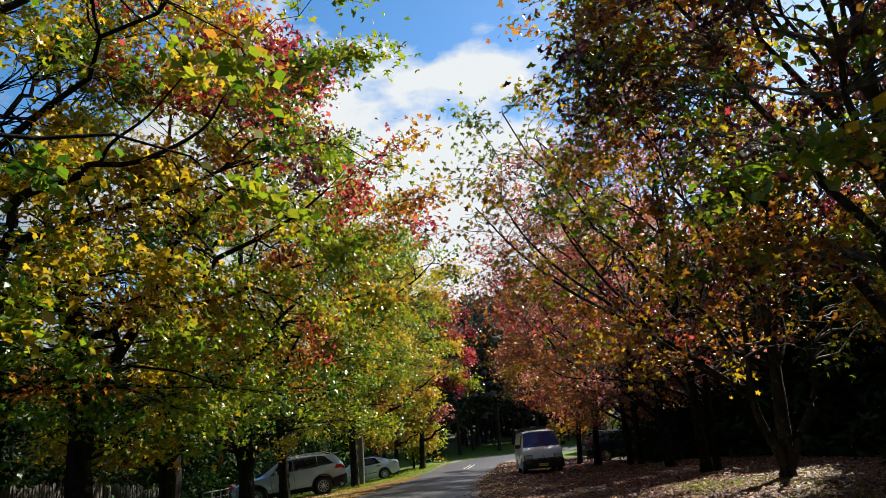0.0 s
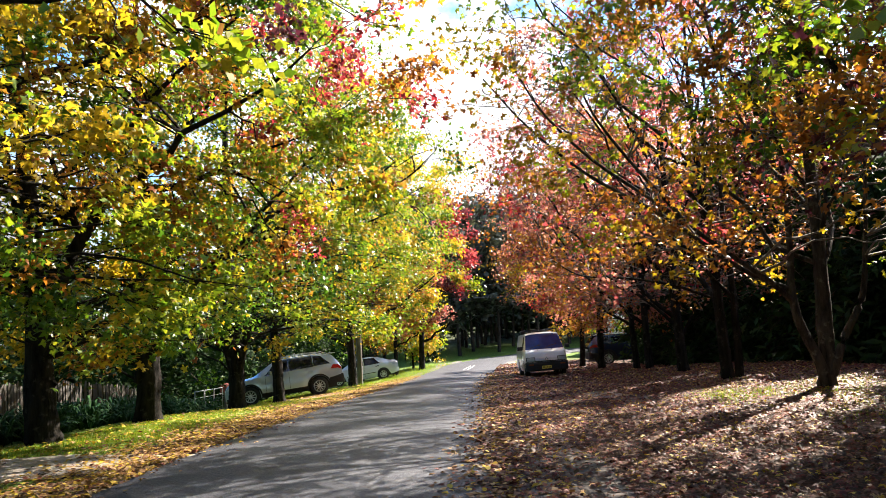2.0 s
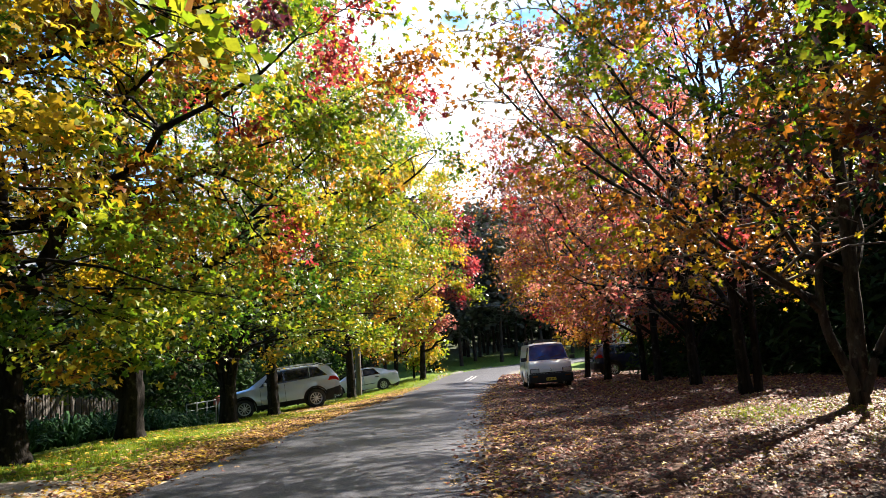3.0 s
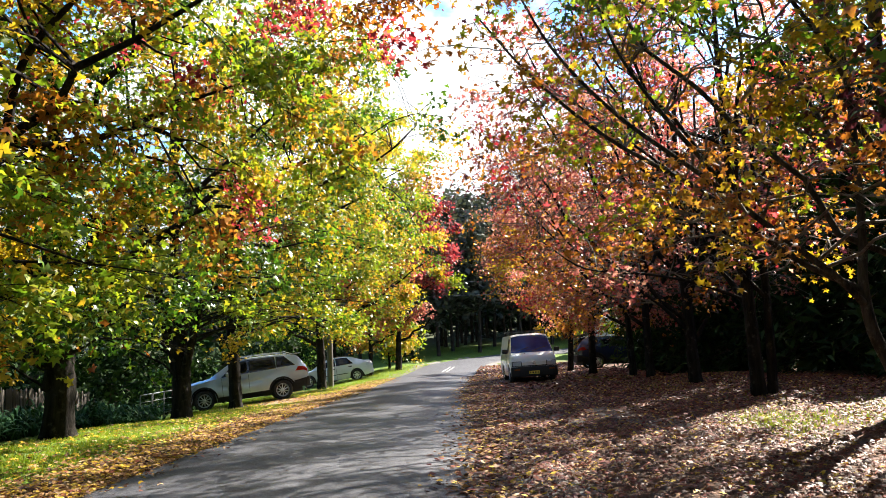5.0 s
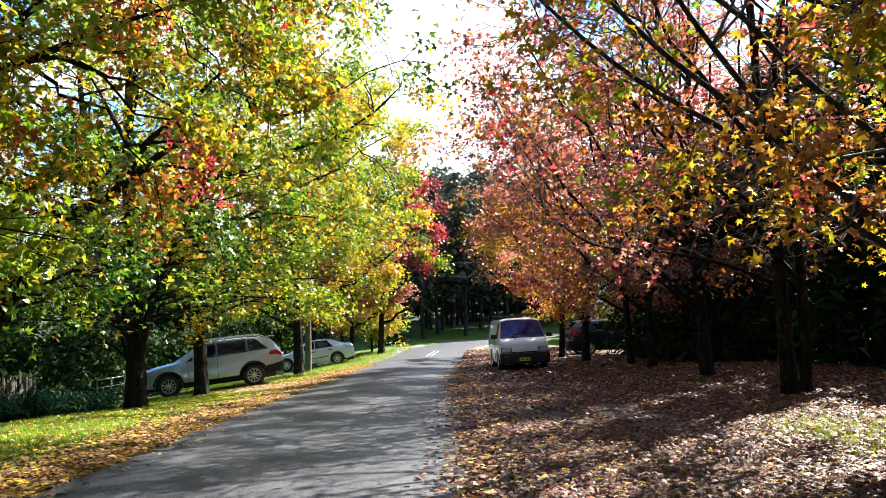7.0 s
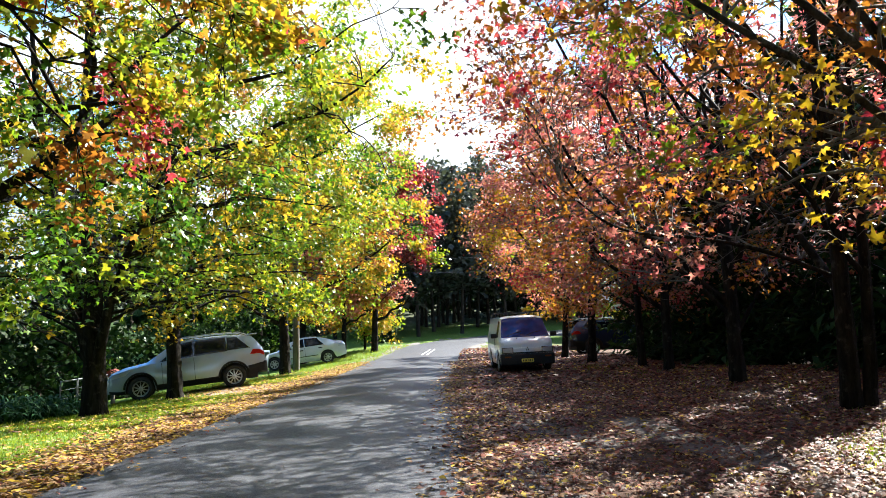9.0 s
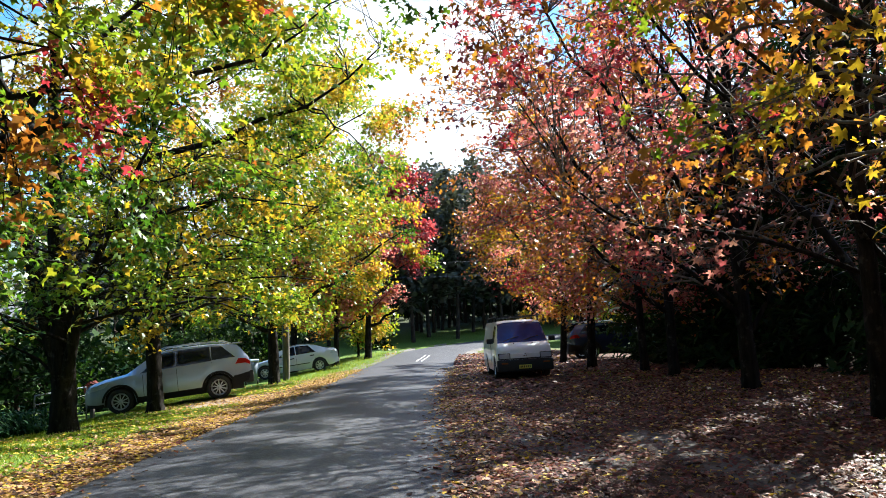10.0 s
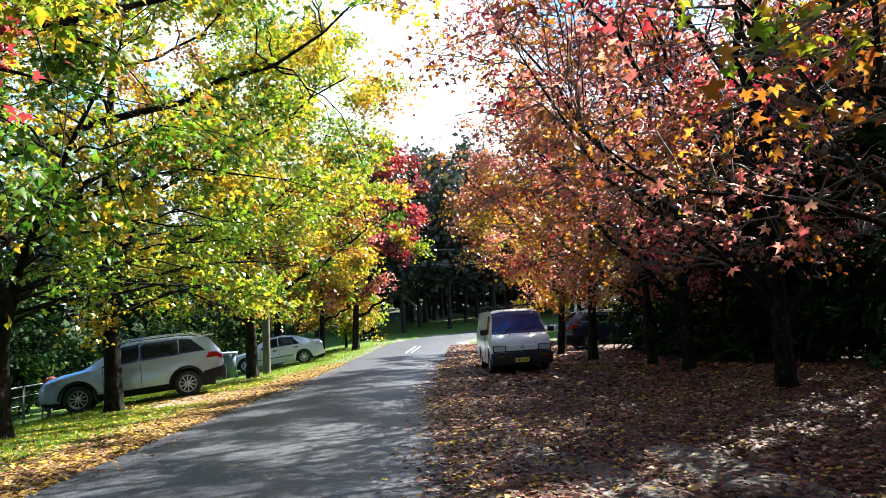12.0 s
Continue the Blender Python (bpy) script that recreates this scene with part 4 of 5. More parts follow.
def build_suv(m, paint, label):
    car, sh = vehicle("suv", m, SUV, paint, label, GLASS_DARK)
    for side in (-1, 1):
        part("tail_light", sh.panel(4.10, 4.53, 2.55, 2.97, side, 0.012, 6, 3, 0.10, 0.0), LAMP_RED, car, "red tail light")
        part("headlight", sh.panel(0.10, 0.56, 2.55, 2.92, side, 0.010, 6, 3, 0.0, 0.14), LAMP_CLEAR, car, "clear headlight")
        part("sill_cladding", sh.panel(1.36, 3.16, 0.0, 1.0, side, 0.012, 12, 2), TRIM, car, "black plastic cladding")
        part("bumper_corner", sh.panel(4.02, 4.50, 0.0, 1.5, side, 0.012, 6, 3), TRIM, car, "black plastic bumper")
        part("bumper_corner", sh.panel(0.06, 0.50, 0.0, 0.55, side, 0.012, 6, 3), TRIM, car, "black plastic bumper")
        for a in SUV["axles"]:
            bm = bmesh.new()
            rows = []
            for i in range(15):
                t = math.pi * (0.02 + 0.96 * i / 14)
                rows.append([bm.verts.new((-a + r * math.cos(t), side * 0.925, SUV["wheel"] + r * math.sin(t))) for r in (0.415, 0.475)])
            for p, q in zip(rows, rows[1:]):
                bm.faces.new((p[0], p[1], q[1], q[0]))
            bmesh.ops.solidify(bm, geom=bm.faces[:], thickness=0.03)
            part("arch_trim", bm, TRIM, car, "black wheel-arch trim")
        V, F = tube_arrays([(np.array([(-1.95, side * 0.60, 1.60), (-2.2, side * 0.61, 1.70), (-3.0, side * 0.61, 1.71), (-3.8, side * 0.60, 1.68), (-4.05, side * 0.59, 1.58)]), [0.015] * 5)], 6)
        np_part("roof_rail", V, F, ALLOY, car, "silver roof rail", smooth=True)
    part("rear_spoiler", boxed(-4.38, -4.08, -0.56, 0.56, 1.555, 1.59, 0.012), paint, car)
    part("rear_bumper", boxed(-4.60, -4.36, -0.79, 0.79, 0.36, 0.72, 0.05), TRIM, car, "black plastic bumper")
    plate(car, -4.57, 0, 0.84, PLATE_WHITE, -1)
    part("grille", boxed(-0.06, 0.012, -0.5, 0.5, 0.48, 0.66, 0.02), TRIM, car)
    return car


SEDAN = dict(category="car", length=4.5, wheel=0.315, rim=0.21, axles=(0.92, 3.56),
             width=([0, 0.12, 0.45, 0.95, 3.6, 4.3, 4.5], [0.55, 0.74, 0.85, 0.875, 0.875, 0.80, 0.70]),
             sill=([0, 0.3, 0.9, 3.6, 4.2, 4.5], [0.26, 0.21, 0.20, 0.21, 0.28, 0.36]),
             belt=([0, 0.15, 0.6, 1.2, 2.5, 3.9, 4.35, 4.5], [0.55, 0.66, 0.78, 0.88, 0.93, 0.96, 0.94, 0.84]),
             top=([0, 0.12, 0.5, 1.15, 1.7, 2.1, 2.6, 3.1, 3.5, 3.8, 4.05, 4.4, 4.5], [0.58, 0.70, 0.83, 0.93, 1.27, 1.41, 1.46, 1.42, 1.31, 1.18, 1.08, 1.04, 0.88]),
             topw=([0, 0.3, 1.15, 2.0, 2.6, 3.3, 4.0, 4.5], [0.5, 0.68, 0.70, 0.55, 0.57, 0.55, 0.66, 0.60]),
             panes=((1.58, 2.44, 3.05, 3.90, 0.50, 0.0), (2.48, 3.44, 3.05, 3.88, 0.0, -0.32)),
             screens={"windscreen": (1.22, 1.94, 4.1, 6, GLASS_DARK), "rear_window": (3.42, 3.92, 4.1, 6, GLASS_DARK)},
             handles=((2.18, 2.38, 2.55, 2.70), (3.14, 3.34, 2.60, 2.75)), gaps=(1.60, 2.46, 3.40), mirror=(1.80, 0.94, 0.95), handle_mat=TRIM)


def build_sedan(m, label):
    car, sh = vehicle("sedan", m, SEDAN, CAR_PALE, label, GLASS_DARK, 7)
    for side in (-1, 1):
        part("tail_light", sh.panel(4.12, 4.48, 2.50, 2.97, side, 0.010, 5, 3, 0.06, 0.0), LAMP_CLEAR, car, "pale tail light")
        part("headlight", sh.panel(0.10, 0.62, 2.3, 2.9, side, 0.010, 6, 3, 0.0, 0.12), LAMP_CLEAR, car, "clear headlight")
        part("rub_strip", sh.panel(1.40, 3.10, 1.45, 1.62, side, 0.008, 8, 1), TRIM, car)
    part("rear_bumper", boxed(-4.54, -4.36, -0.66, 0.66, 0.34, 0.56, 0.05), CAR_PALE, car)
    plate(car, -4.52, 0, 0.72, PLATE_WHITE, -1)
    return car


VAN = dict(category="van", length=4.3, wheel=0.31, rim=0.19, axles=(0.80, 3.05),
           width=([0, 0.06, 0.25, 0.9, 4.1, 4.3], [0.70, 0.80, 0.835, 0.845, 0.845, 0.81]),
           sill=([0, 0.3, 0.9, 3.6, 4.3], [0.30, 0.24, 0.22, 0.24, 0.30]),
           belt=([0, 0.05, 0.25, 0.6, 1.0, 4.2, 4.3], [0.82, 0.92, 0.97, 1.01, 1.03, 1.05, 1.02]),
           top=([0, 0.05, 0.22, 0.34, 0.98, 1.3, 4.1, 4.24, 4.3], [0.86, 0.96, 1.02, 1.07, 1.70, 1.76, 1.76, 1.70, 1.30]),
           topw=([0, 0.2, 0.34, 0.98, 1.4, 4.2, 4.3], [0.68, 0.76, 0.765, 0.66, 0.68, 0.68, 0.72]),
           panes=((0.78, 1.36, 3.10, 3.84, 0.26, 0.0),),
           screens={"windscreen": (0.33, 0.96, 4.02, 6, GLASS_SKY), "rear_window": (4.24, 4.29, 4.2, 6, GLASS_DARK)},
           handles=((1.28, 1.46, 2.6, 2.75),), gaps=(0.55, 1.48, 2.55), mirror=(0.62, 1.06, 0.95), mirror_mat=TRIM, handle_mat=TRIM)


def build_van(m, label):
    car, sh = vehicle("van", m, VAN, CAR_WHITE, label, GLASS_DARK, 0)
    part("front_bumper", boxed(-0.30, 0.09, -0.83, 0.83, 0.22, 0.575, 0.05), TRIM, car, "black front bumper", True)
    part("grille", boxed(-0.06, 0.035, -0.44, 0.44, 0.61, 0.75, 0.015), CAR_WHITE, car)
    part("grille_slot", boxed(-0.02, 0.042, -0.44, 0.44, 0.58, 0.612, 0.005), TRIM, car)
    bm = bmesh.new()
    for a in (90, 210, 330):
        c = Vector((0.045, 0.035 * math.cos(radians(a)), 0.70 + 0.035 * math.sin(radians(a))))
        vs = [bm.verts.new(c + Vector((dx, 0.028 * math.cos(radians(a + b)), 0.034 * math.sin(radians(a + b))))) for dx in (0, 0.008) for b in (0, 120, 240)]
        bm.faces.new(vs[:3]), bm.faces.new(vs[3:])
        for i in range(3):
            bm.faces.new((vs[i], vs[(i + 1) % 3], vs[3 + (i + 1) % 3], vs[3 + i]))
    part("badge", bm, CHROME, car)
    for side in (-1, 1):
        y = side * 0.615
        bezel = part("headlight_surround", boxed(-0.10, 0.036, y - 0.175, y + 0.175, 0.585, 0.765, 0.012), TRIM, car, "black headlight surround")
        part("headlight", boxed(-0.08, 0.046, y - 0.155, y + 0.155, 0.605, 0.748, 0.015), LAMP_CLEAR, bezel, "clear square headlight")
        part("indicator", boxed(-0.02, 0.105, side * 0.62 - 0.10, side * 0.62 + 0.10, 0.45, 0.50, 0.01), LAMP_AMBER, car, "amber indicator")
        part("door_seam", boxed(-1.52, -1.50, side * 0.846 - 0.004, side * 0.846 + 0.004, 0.36, 1.08), TRIM, car)
        V, F = tube_arrays([(np.array([(-0.36, side * 0.30 - 0.05, 1.10), (-0.46, side * 0.30 + 0.20, 1.18), (-0.50, side * 0.30 + 0.42, 1.22)]) + (0.03, -0.22, 0.02), [0.012] * 3)], 5)
        np_part("wiper", V, F, TRIM, car, "black wiper")
        part("washer_jet", boxed(-0.27, -0.24, side * 0.28 - 0.015, side * 0.28 + 0.015, 1.02, 1.06, 0.004), TRIM, car)
        for s in (1.3, 2.5, 3.7):
            part("rack_foot", boxed(-s - 0.03, -s + 0.03, side * 0.66 - 0.02, side * 0.66 + 0.02, 1.70, 1.84, 0.006), TRIM, car)
        V, F = tube_arrays([(np.array([(-1.0, side * 0.64, 1.86), (-2.5, side * 0.64, 1.87), (-3.95, side * 0.64, 1.86)]), [0.018] * 3)], 6)
        np_part("rack_rail", V, F, TRIM, car, "dark roof-rack rail", smooth=True)
    for s in (1.1, 1.9, 2.6, 3.3, 3.9):
        part("rack_bar", boxed(-s - 0.02, -s + 0.02, -0.65, 0.65, 1.845, 1.875, 0.006), TRIM, car, "dark roof-rack bar")
    plate(car, 0.10, -0.02, 0.36, PLATE_YELLOW, 1)
    part("rear_bumper", boxed(-4.42, -4.25, -0.80, 0.80, 0.32, 0.52, 0.04), TRIM, car)
    return car


def on_ground(nose, heading, wheel_pairs, half):
    """The pose of a car whose nose stands at that place, resting on the ground by its axles. heading: degrees from +x."""
    c, s = math.cos(radians(heading)), math.sin(radians(heading))
    def z(a, b):
        return float(ground_z(nose[0] - c * a - s * b, nose[1] - s * a + c * b))
    f, r = wheel_pairs
    zf, zr = 0.5 * (z(f, half) + z(f, -half)), 0.5 * (z(r, half) + z(r, -half))
    pitch = math.degrees(math.atan2(zr - zf, r - f))
    zl, zri = 0.5 * (z(f, half) + z(r, half)), 0.5 * (z(f, -half) + z(r, -half))
    roll = math.degrees(math.atan2(zl - zri, 2 * half))
    return Matrix.Translation((nose[0], nose[1], zf + f * (zf - zr) / (r - f) + 0.005)) @ pose(0, 0, 0, 0, 0, heading) @ pose(0, 0, 0, roll, pitch, 0)


build_suv(on_ground((-8.62, 31.45), 195, SUV["axles"], 0.8), CAR_SILVER, "silver compact SUV parked nose down on a sloping driveway")
build_sedan(on_ground((-7.25, 46.7), 189, SEDAN["axles"], 0.75), "pale silver sedan parked across the grass verge")
build_van(on_ground((4.0, 31.35), -91, VAN["axles"], 0.72), "white delivery van with roof rack parked on fallen leaves")
build_suv(on_ground((12.3, 43.0), 2, SUV["axles"], 0.8), CAR_NAVY, "dark blue hatchback parked among the trees")

# ---- hedges, far woods and garden ----
def conifer(name, label, base, height, radius, sprays, seed, group, hang=0.35, size=0.42, taper=0.62, zlo=0.1):
    """A dense evergreen: a trunk, branches and drooping sprays down to the ground."""
    rng = np.random.default_rng(seed)
    bx, by = base
    top = thing(name, Matrix.Translation((bx, by, float(ground_z(bx, by)) - 0.05)), label, "conifer", group)
    s = np.linspace(0, 1, 7)
    V, F = tube_arrays([(np.stack([0.05 * np.sin(4 * s), 0.05 * np.cos(3 * s), height * 0.97 * s], 1), 0.16 * (1.05 - s))], 8)
    np_part("trunk", V, F, BARK_DARK, top, smooth=True)
    n = sprays // 26
    u = rng.beta(1.0, 1.35, n)
    az = rng.uniform(0, 2 * np.pi, n)
    r = radius * (1 - u) ** taper * rng.uniform(0.55, 1.05, n) * (1 + 0.15 * np.sin(3 * az + seed))
    z = zlo + u * (height - zlo)
    tip = np.stack([r * np.cos(az), r * np.sin(az), np.maximum(z - hang * r * 0.5, 0.1)], 1)
    paths, P, N = [], [], []
    for k in range(n):
        a = np.array([0, 0, min(z[k] + 0.15 * r[k], height * 0.96)])
        path = bend(a, tip[k], 0.12 * r[k], 5)
        paths.append((path, np.linspace(0.03, 0.006, 5)))
        f = rng.uniform(0.3, 1.05, 26)
        q = a[None] * (1 - f[:, None]) + tip[k][None] * f[:, None]
        P.append(q + rng.normal(0, 1, (26, 3)) * np.array([0.22, 0.22, 0.14]))
        N.append(rng.normal(0, 0.5, (26, 3)) + np.array([0.5 * np.cos(az[k]), 0.5 * np.sin(az[k]), 0.8]))
    V, F = tube_arrays(paths, 3)
    np_part("branchwork", V, F, BARK_DARK, top, kind="stuff")
    V, F, k = leaf_arrays(rng, np.concatenate(P), np.concatenate(N), size, 0 if sprays > 3000 else 1)
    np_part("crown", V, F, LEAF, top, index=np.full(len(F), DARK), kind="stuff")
    return top


HEDGE_LABEL = "tall dark evergreen in the hedge behind the street trees"
hedge_rng = random.Random(8)
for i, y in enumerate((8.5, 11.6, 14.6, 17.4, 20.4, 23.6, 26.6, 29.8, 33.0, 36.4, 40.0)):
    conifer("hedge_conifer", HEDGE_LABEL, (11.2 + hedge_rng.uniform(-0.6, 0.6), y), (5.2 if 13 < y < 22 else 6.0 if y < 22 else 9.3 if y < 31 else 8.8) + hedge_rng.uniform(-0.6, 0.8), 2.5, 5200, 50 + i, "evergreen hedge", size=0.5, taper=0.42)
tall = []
# the first one is unseen, added to shade the nearest right-hand crowns and ground
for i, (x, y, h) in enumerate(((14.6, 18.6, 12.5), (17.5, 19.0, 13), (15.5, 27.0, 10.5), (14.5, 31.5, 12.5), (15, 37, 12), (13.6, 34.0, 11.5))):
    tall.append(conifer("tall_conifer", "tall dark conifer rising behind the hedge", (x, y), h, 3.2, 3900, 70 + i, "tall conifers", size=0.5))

for i, (x, y, h, rx) in enumerate(((-12.5, 14.5, 5.0, 2.4), (-12.2, 18.5, 4.2, 2.3), (-12.8, 22.5, 5.5, 2.5), (-12.0, 26.5, 4.4, 2.3), (-13.2, 31.0, 5.5, 2.6), (-12.6, 35.5, 5.0, 2.5), (-11.5, 40.5, 5.5, 2.6), (-12, 52, 6, 3.0), (-9, 57, 5, 2.8))):
    tree("garden_shrub", "dense dark green garden shrub behind the fence", (x, y), h, 0.09, (rx, rx), 0.2, 5, 170, 26, 0.23, 1, hue_shade, 80 + i, fork=0.4, group="garden shrubs", category="shrub", bark=BARK_DARK, spread=0.35)
tree("garden_shrub", "sunlit lime green shrub behind the wheeled bins", (-9.3, 49.5), 2.3, 0.05, (1.2, 1.1), 0.3, 4, 110, 26, 0.13, 1, hue_bright, 131, fork=0.3, group="garden shrubs", category="shrub", bark=BARK_DARK)
for i, (x, y, h, r) in enumerate(((-15.5, 23, 8.5, 2.6), (-18, 32, 8.0, 3.0), (-21, 44, 6.5, 3.0), (-17, 16, 10, 3.0))):
    conifer("garden_conifer", "tall dark conifer in the garden behind the fence", (x, y), h, r, 4200, 90 + i, "garden conifers", size=0.5, zlo=0.5)


def gum(seed, h):
    """A tall forest tree: a long bare trunk with ragged dark foliage high up."""
    rng = np.random.default_rng(seed)
    top = thing("forest_tree", Matrix.Identity(4), "tall dark forest tree with a long bare trunk", "tree", "far woods")
    s = np.linspace(0, 1, 8)
    P = np.stack([0.3 * np.sin(3 * s + seed), 0.3 * np.cos(2 * s + seed) - 0.3, h * 0.95 * s], 1)
    V, F = tube_arrays([(P, 0.16 * (1.1 - s))], 7)
    np_part("trunk", V, F, BARK_DARK, top, smooth=True)
    paths, LP = [], []
    for k in range(46):
        u = rng.uniform(0.30, 1.0)
        az = rng.uniform(0, 6.283)
        r = h * 0.24 * (1.15 - u) ** 0.5 * rng.uniform(0.4, 1.0)
        a = np.array([np.interp(u * 0.93, s, P[:, j]) for j in range(3)])
        b = a + np.array([r * math.cos(az), r * math.sin(az), rng.uniform(-0.05, 0.1) * h])
        paths.append((bend(a, b, 0.05 * r, 4), np.linspace(0.05, 0.01, 4)))
        f = rng.uniform(0.35, 1.1, 24)
        LP.append(a[None] * (1 - f[:, None]) + b[None] * f[:, None] + rng.normal(0, 0.5, (24, 3)))
    V, F = tube_arrays(paths, 3)
    np_part("branchwork", V, F, BARK_DARK, top, kind="stuff")
    LP = np.concatenate(LP)
    V, F, k = leaf_arrays(rng, LP, rng.normal(0, 0.6, LP.shape) + np.array([0, 0, 0.8]), 0.6, 1)
    np_part("crown", V, F, LEAF, top, index=np.full(len(F), FOREST), kind="stuff")
    return top


gums = [gum(s, h) for s, h in ((1, 14.0), (2, 16.5), (3, 12.0), (4, 15.0))]
woods_rng = random.Random(4)
spots = [(woods_rng.uniform(-34, 62), woods_rng.uniform(76, 104)) for _ in range(36)] + [(woods_rng.uniform(18, 50), woods_rng.uniform(50, 78)) for _ in range(12)] + [(woods_rng.uniform(-45, -16), woods_rng.uniform(48, 80)) for _ in range(14)]
for i, (x, y) in enumerate(spots):
    if i > 35 and abs(y - 66) < 5 and x > 8:
        y += 12
    m = Matrix.Translation((x, y, float(ground_z(x, y)) - 0.1)) @ pose(0, 0, 0, 0, 0, woods_rng.uniform(0, 360))
    if i < 4:
        gums[i].matrix_basis = m
    else:
        copy_thing(gums[i % 4], m)

far_firs = [conifer("far_conifer", "dark far conifer at the edge of the woods", (-30 + 9 * i, 118), 12.0 + i, 3.2, 900, 140 + i, "far woods", size=1.1) for i in range(3)]
low_firs = [conifer("screen_conifer", "dark evergreen closing off the garden", (-14 - 6 * i, 52 + 3 * i), 6.0 + 0.8 * i, 2.8, 1200, 150 + i, "screen conifers", size=0.8) for i in range(2)]


def more(made, spots):
    for k, (x, y) in enumerate(spots):
        copy_thing(made[k % len(made)], Matrix.Translation((x, y, float(ground_z(x, y)) - 0.1)) @ pose(0, 0, 0, 0, 0, woods_rng.uniform(0, 360)))


more(far_firs, [(-46 + 3.6 * i + woods_rng.uniform(-0.8, 0.8), woods_rng.uniform(112, 126)) for i in range(34)])
more(far_firs, [(20, 46), (23, 52), (27, 58), (19, 40), (32, 80), (26, 84), (38, 76), (-14, 88), (-9, 104), (-3, 108), (3, 110), (9, 108), (15, 105), (20, 98)])
more(low_firs, [(-17, 47), (-22, 60), (-15, 66), (-11, 72), (-19, 75), (-25, 66), (-10, 62), (-13, 57), (-28, 55), (-24, 47)])
more(low_firs, [(-14 + 3.2 * i, 100 + woods_rng.uniform(-2, 6)) for i in range(12)])
more(far_firs, [(11.4, 5.2), (11.6, 1.8), (11.0, -1.6), (11.5, -5.0), (11.2, -8.6), (-11.5, 9.5), (-12, 5.5), (-11.6, 1.5), (-12.0, -2.5), (-11.5, -7.0), (-8.5, -14), (-4.5, -15), (0, -16), (4.5, -15), (8.5, -14)])
more(gums, [(-3.5, 68), (-1.2, 71), (0.8, 67.5), (2.6, 72), (4.6, 69), (6.4, 74), (-6, 72), (8.6, 77), (1.6, 78), (-4.5, 79), (9.4, 73), (12.5, 74), (15.5, 76), (0.2, 74.5), (-2.4, 75.5), (3.8, 75.8), (11, 79), (5.4, 80)])

more(gums, [(woods_rng.uniform(-14, 24), woods_rng.uniform(76, 96)) for _ in range(22)])
wood_shrub = tree("forest_shrub", "dull green undergrowth at the edge of the woods", (-8.0, 78.0), 2.6, 0.05, (1.7, 1.6), 0.1, 4, 44, 22, 0.36, 1, hue_forest, 132, fork=0.3, group="undergrowth", category="shrub", bark=BARK_DARK)
more([wood_shrub], [(-12 + 2.1 * k + woods_rng.uniform(-1, 1), woods_rng.uniform(79, 95)) for k in range(18)])

tree("round_bush", "grey-green rounded bush at the road bend", (-1.3, 62.5), 1.9, 0.05, (1.3, 1.3), 0.1, 4, 90, 22, 0.2, 1, hue_shade, 120, fork=0.2, group="", category="bush", bark=BARK_DARK)

# ---- fence, posts and verge planting ----
def paling_fence(y0, y1, x):
    f = thing("paling_fence", Matrix.Identity(4), "weathered grey timber paling fence behind strap-leaved plants", "fence", kind="")
    rng = random.Random(3)
    me = None
    y = y0
    boards = []
    n = 0
    while y < y1:
        z = float(ground_z(x, y))
        if me is None:
            bm = bmesh.new()
            vs = [(-0.009, -0.045, 0), (-0.009, 0.045, 0), (-0.009, 0.045, 1.0), (-0.009, 0.0, 1.04), (-0.009, -0.045, 1.0)]
            a = [bm.verts.new(v) for v in vs]
            b = [bm.verts.new((0.009, v[1], v[2])) for v in vs]
            bm.faces.new(a), bm.faces.new(b)
            for i in range(5):
                bm.faces.new((a[i], a[(i + 1) % 5], b[(i + 1) % 5], b[i]))
            ob = part("paling", bm, WOOD_GREY, f)
            me = ob.data
        else:
            ob = new("paling", me)
            ob.parent = f
        ob.matrix_basis = pose(x + rng.uniform(-0.01, 0.01), y, z + 0.05, rng.uniform(-1.5, 1.5), rng.uniform(-1, 1), rng.uniform(-4, 4)) @ Matrix.Diagonal((1, 1, rng.uniform(1.05, 1.17), 1))
        y += rng.uniform(0.105, 0.125)
        n += 1
        if n % 20 == 1:
            part("post", boxed(-0.05, 0.05, -0.05, 0.05, 0, 1.2, 0.008), WOOD_GREY, f, "", False, pose(x - 0.075, y - 0.05, z - 0.05))
    for h in (0.35, 0.95):
        ys = np.linspace(y0 - 0.05, y1, 14)
        V, F = tube_arrays([(np.stack([np.full(14, x - 0.035), ys, ground_z(x, ys) + h + 0.05], 1), [0.03] * 14)], 4)
        np_part("rail", V, F, WOOD_GREY, f)


paling_fence(13.0, 26.2, -9.4)


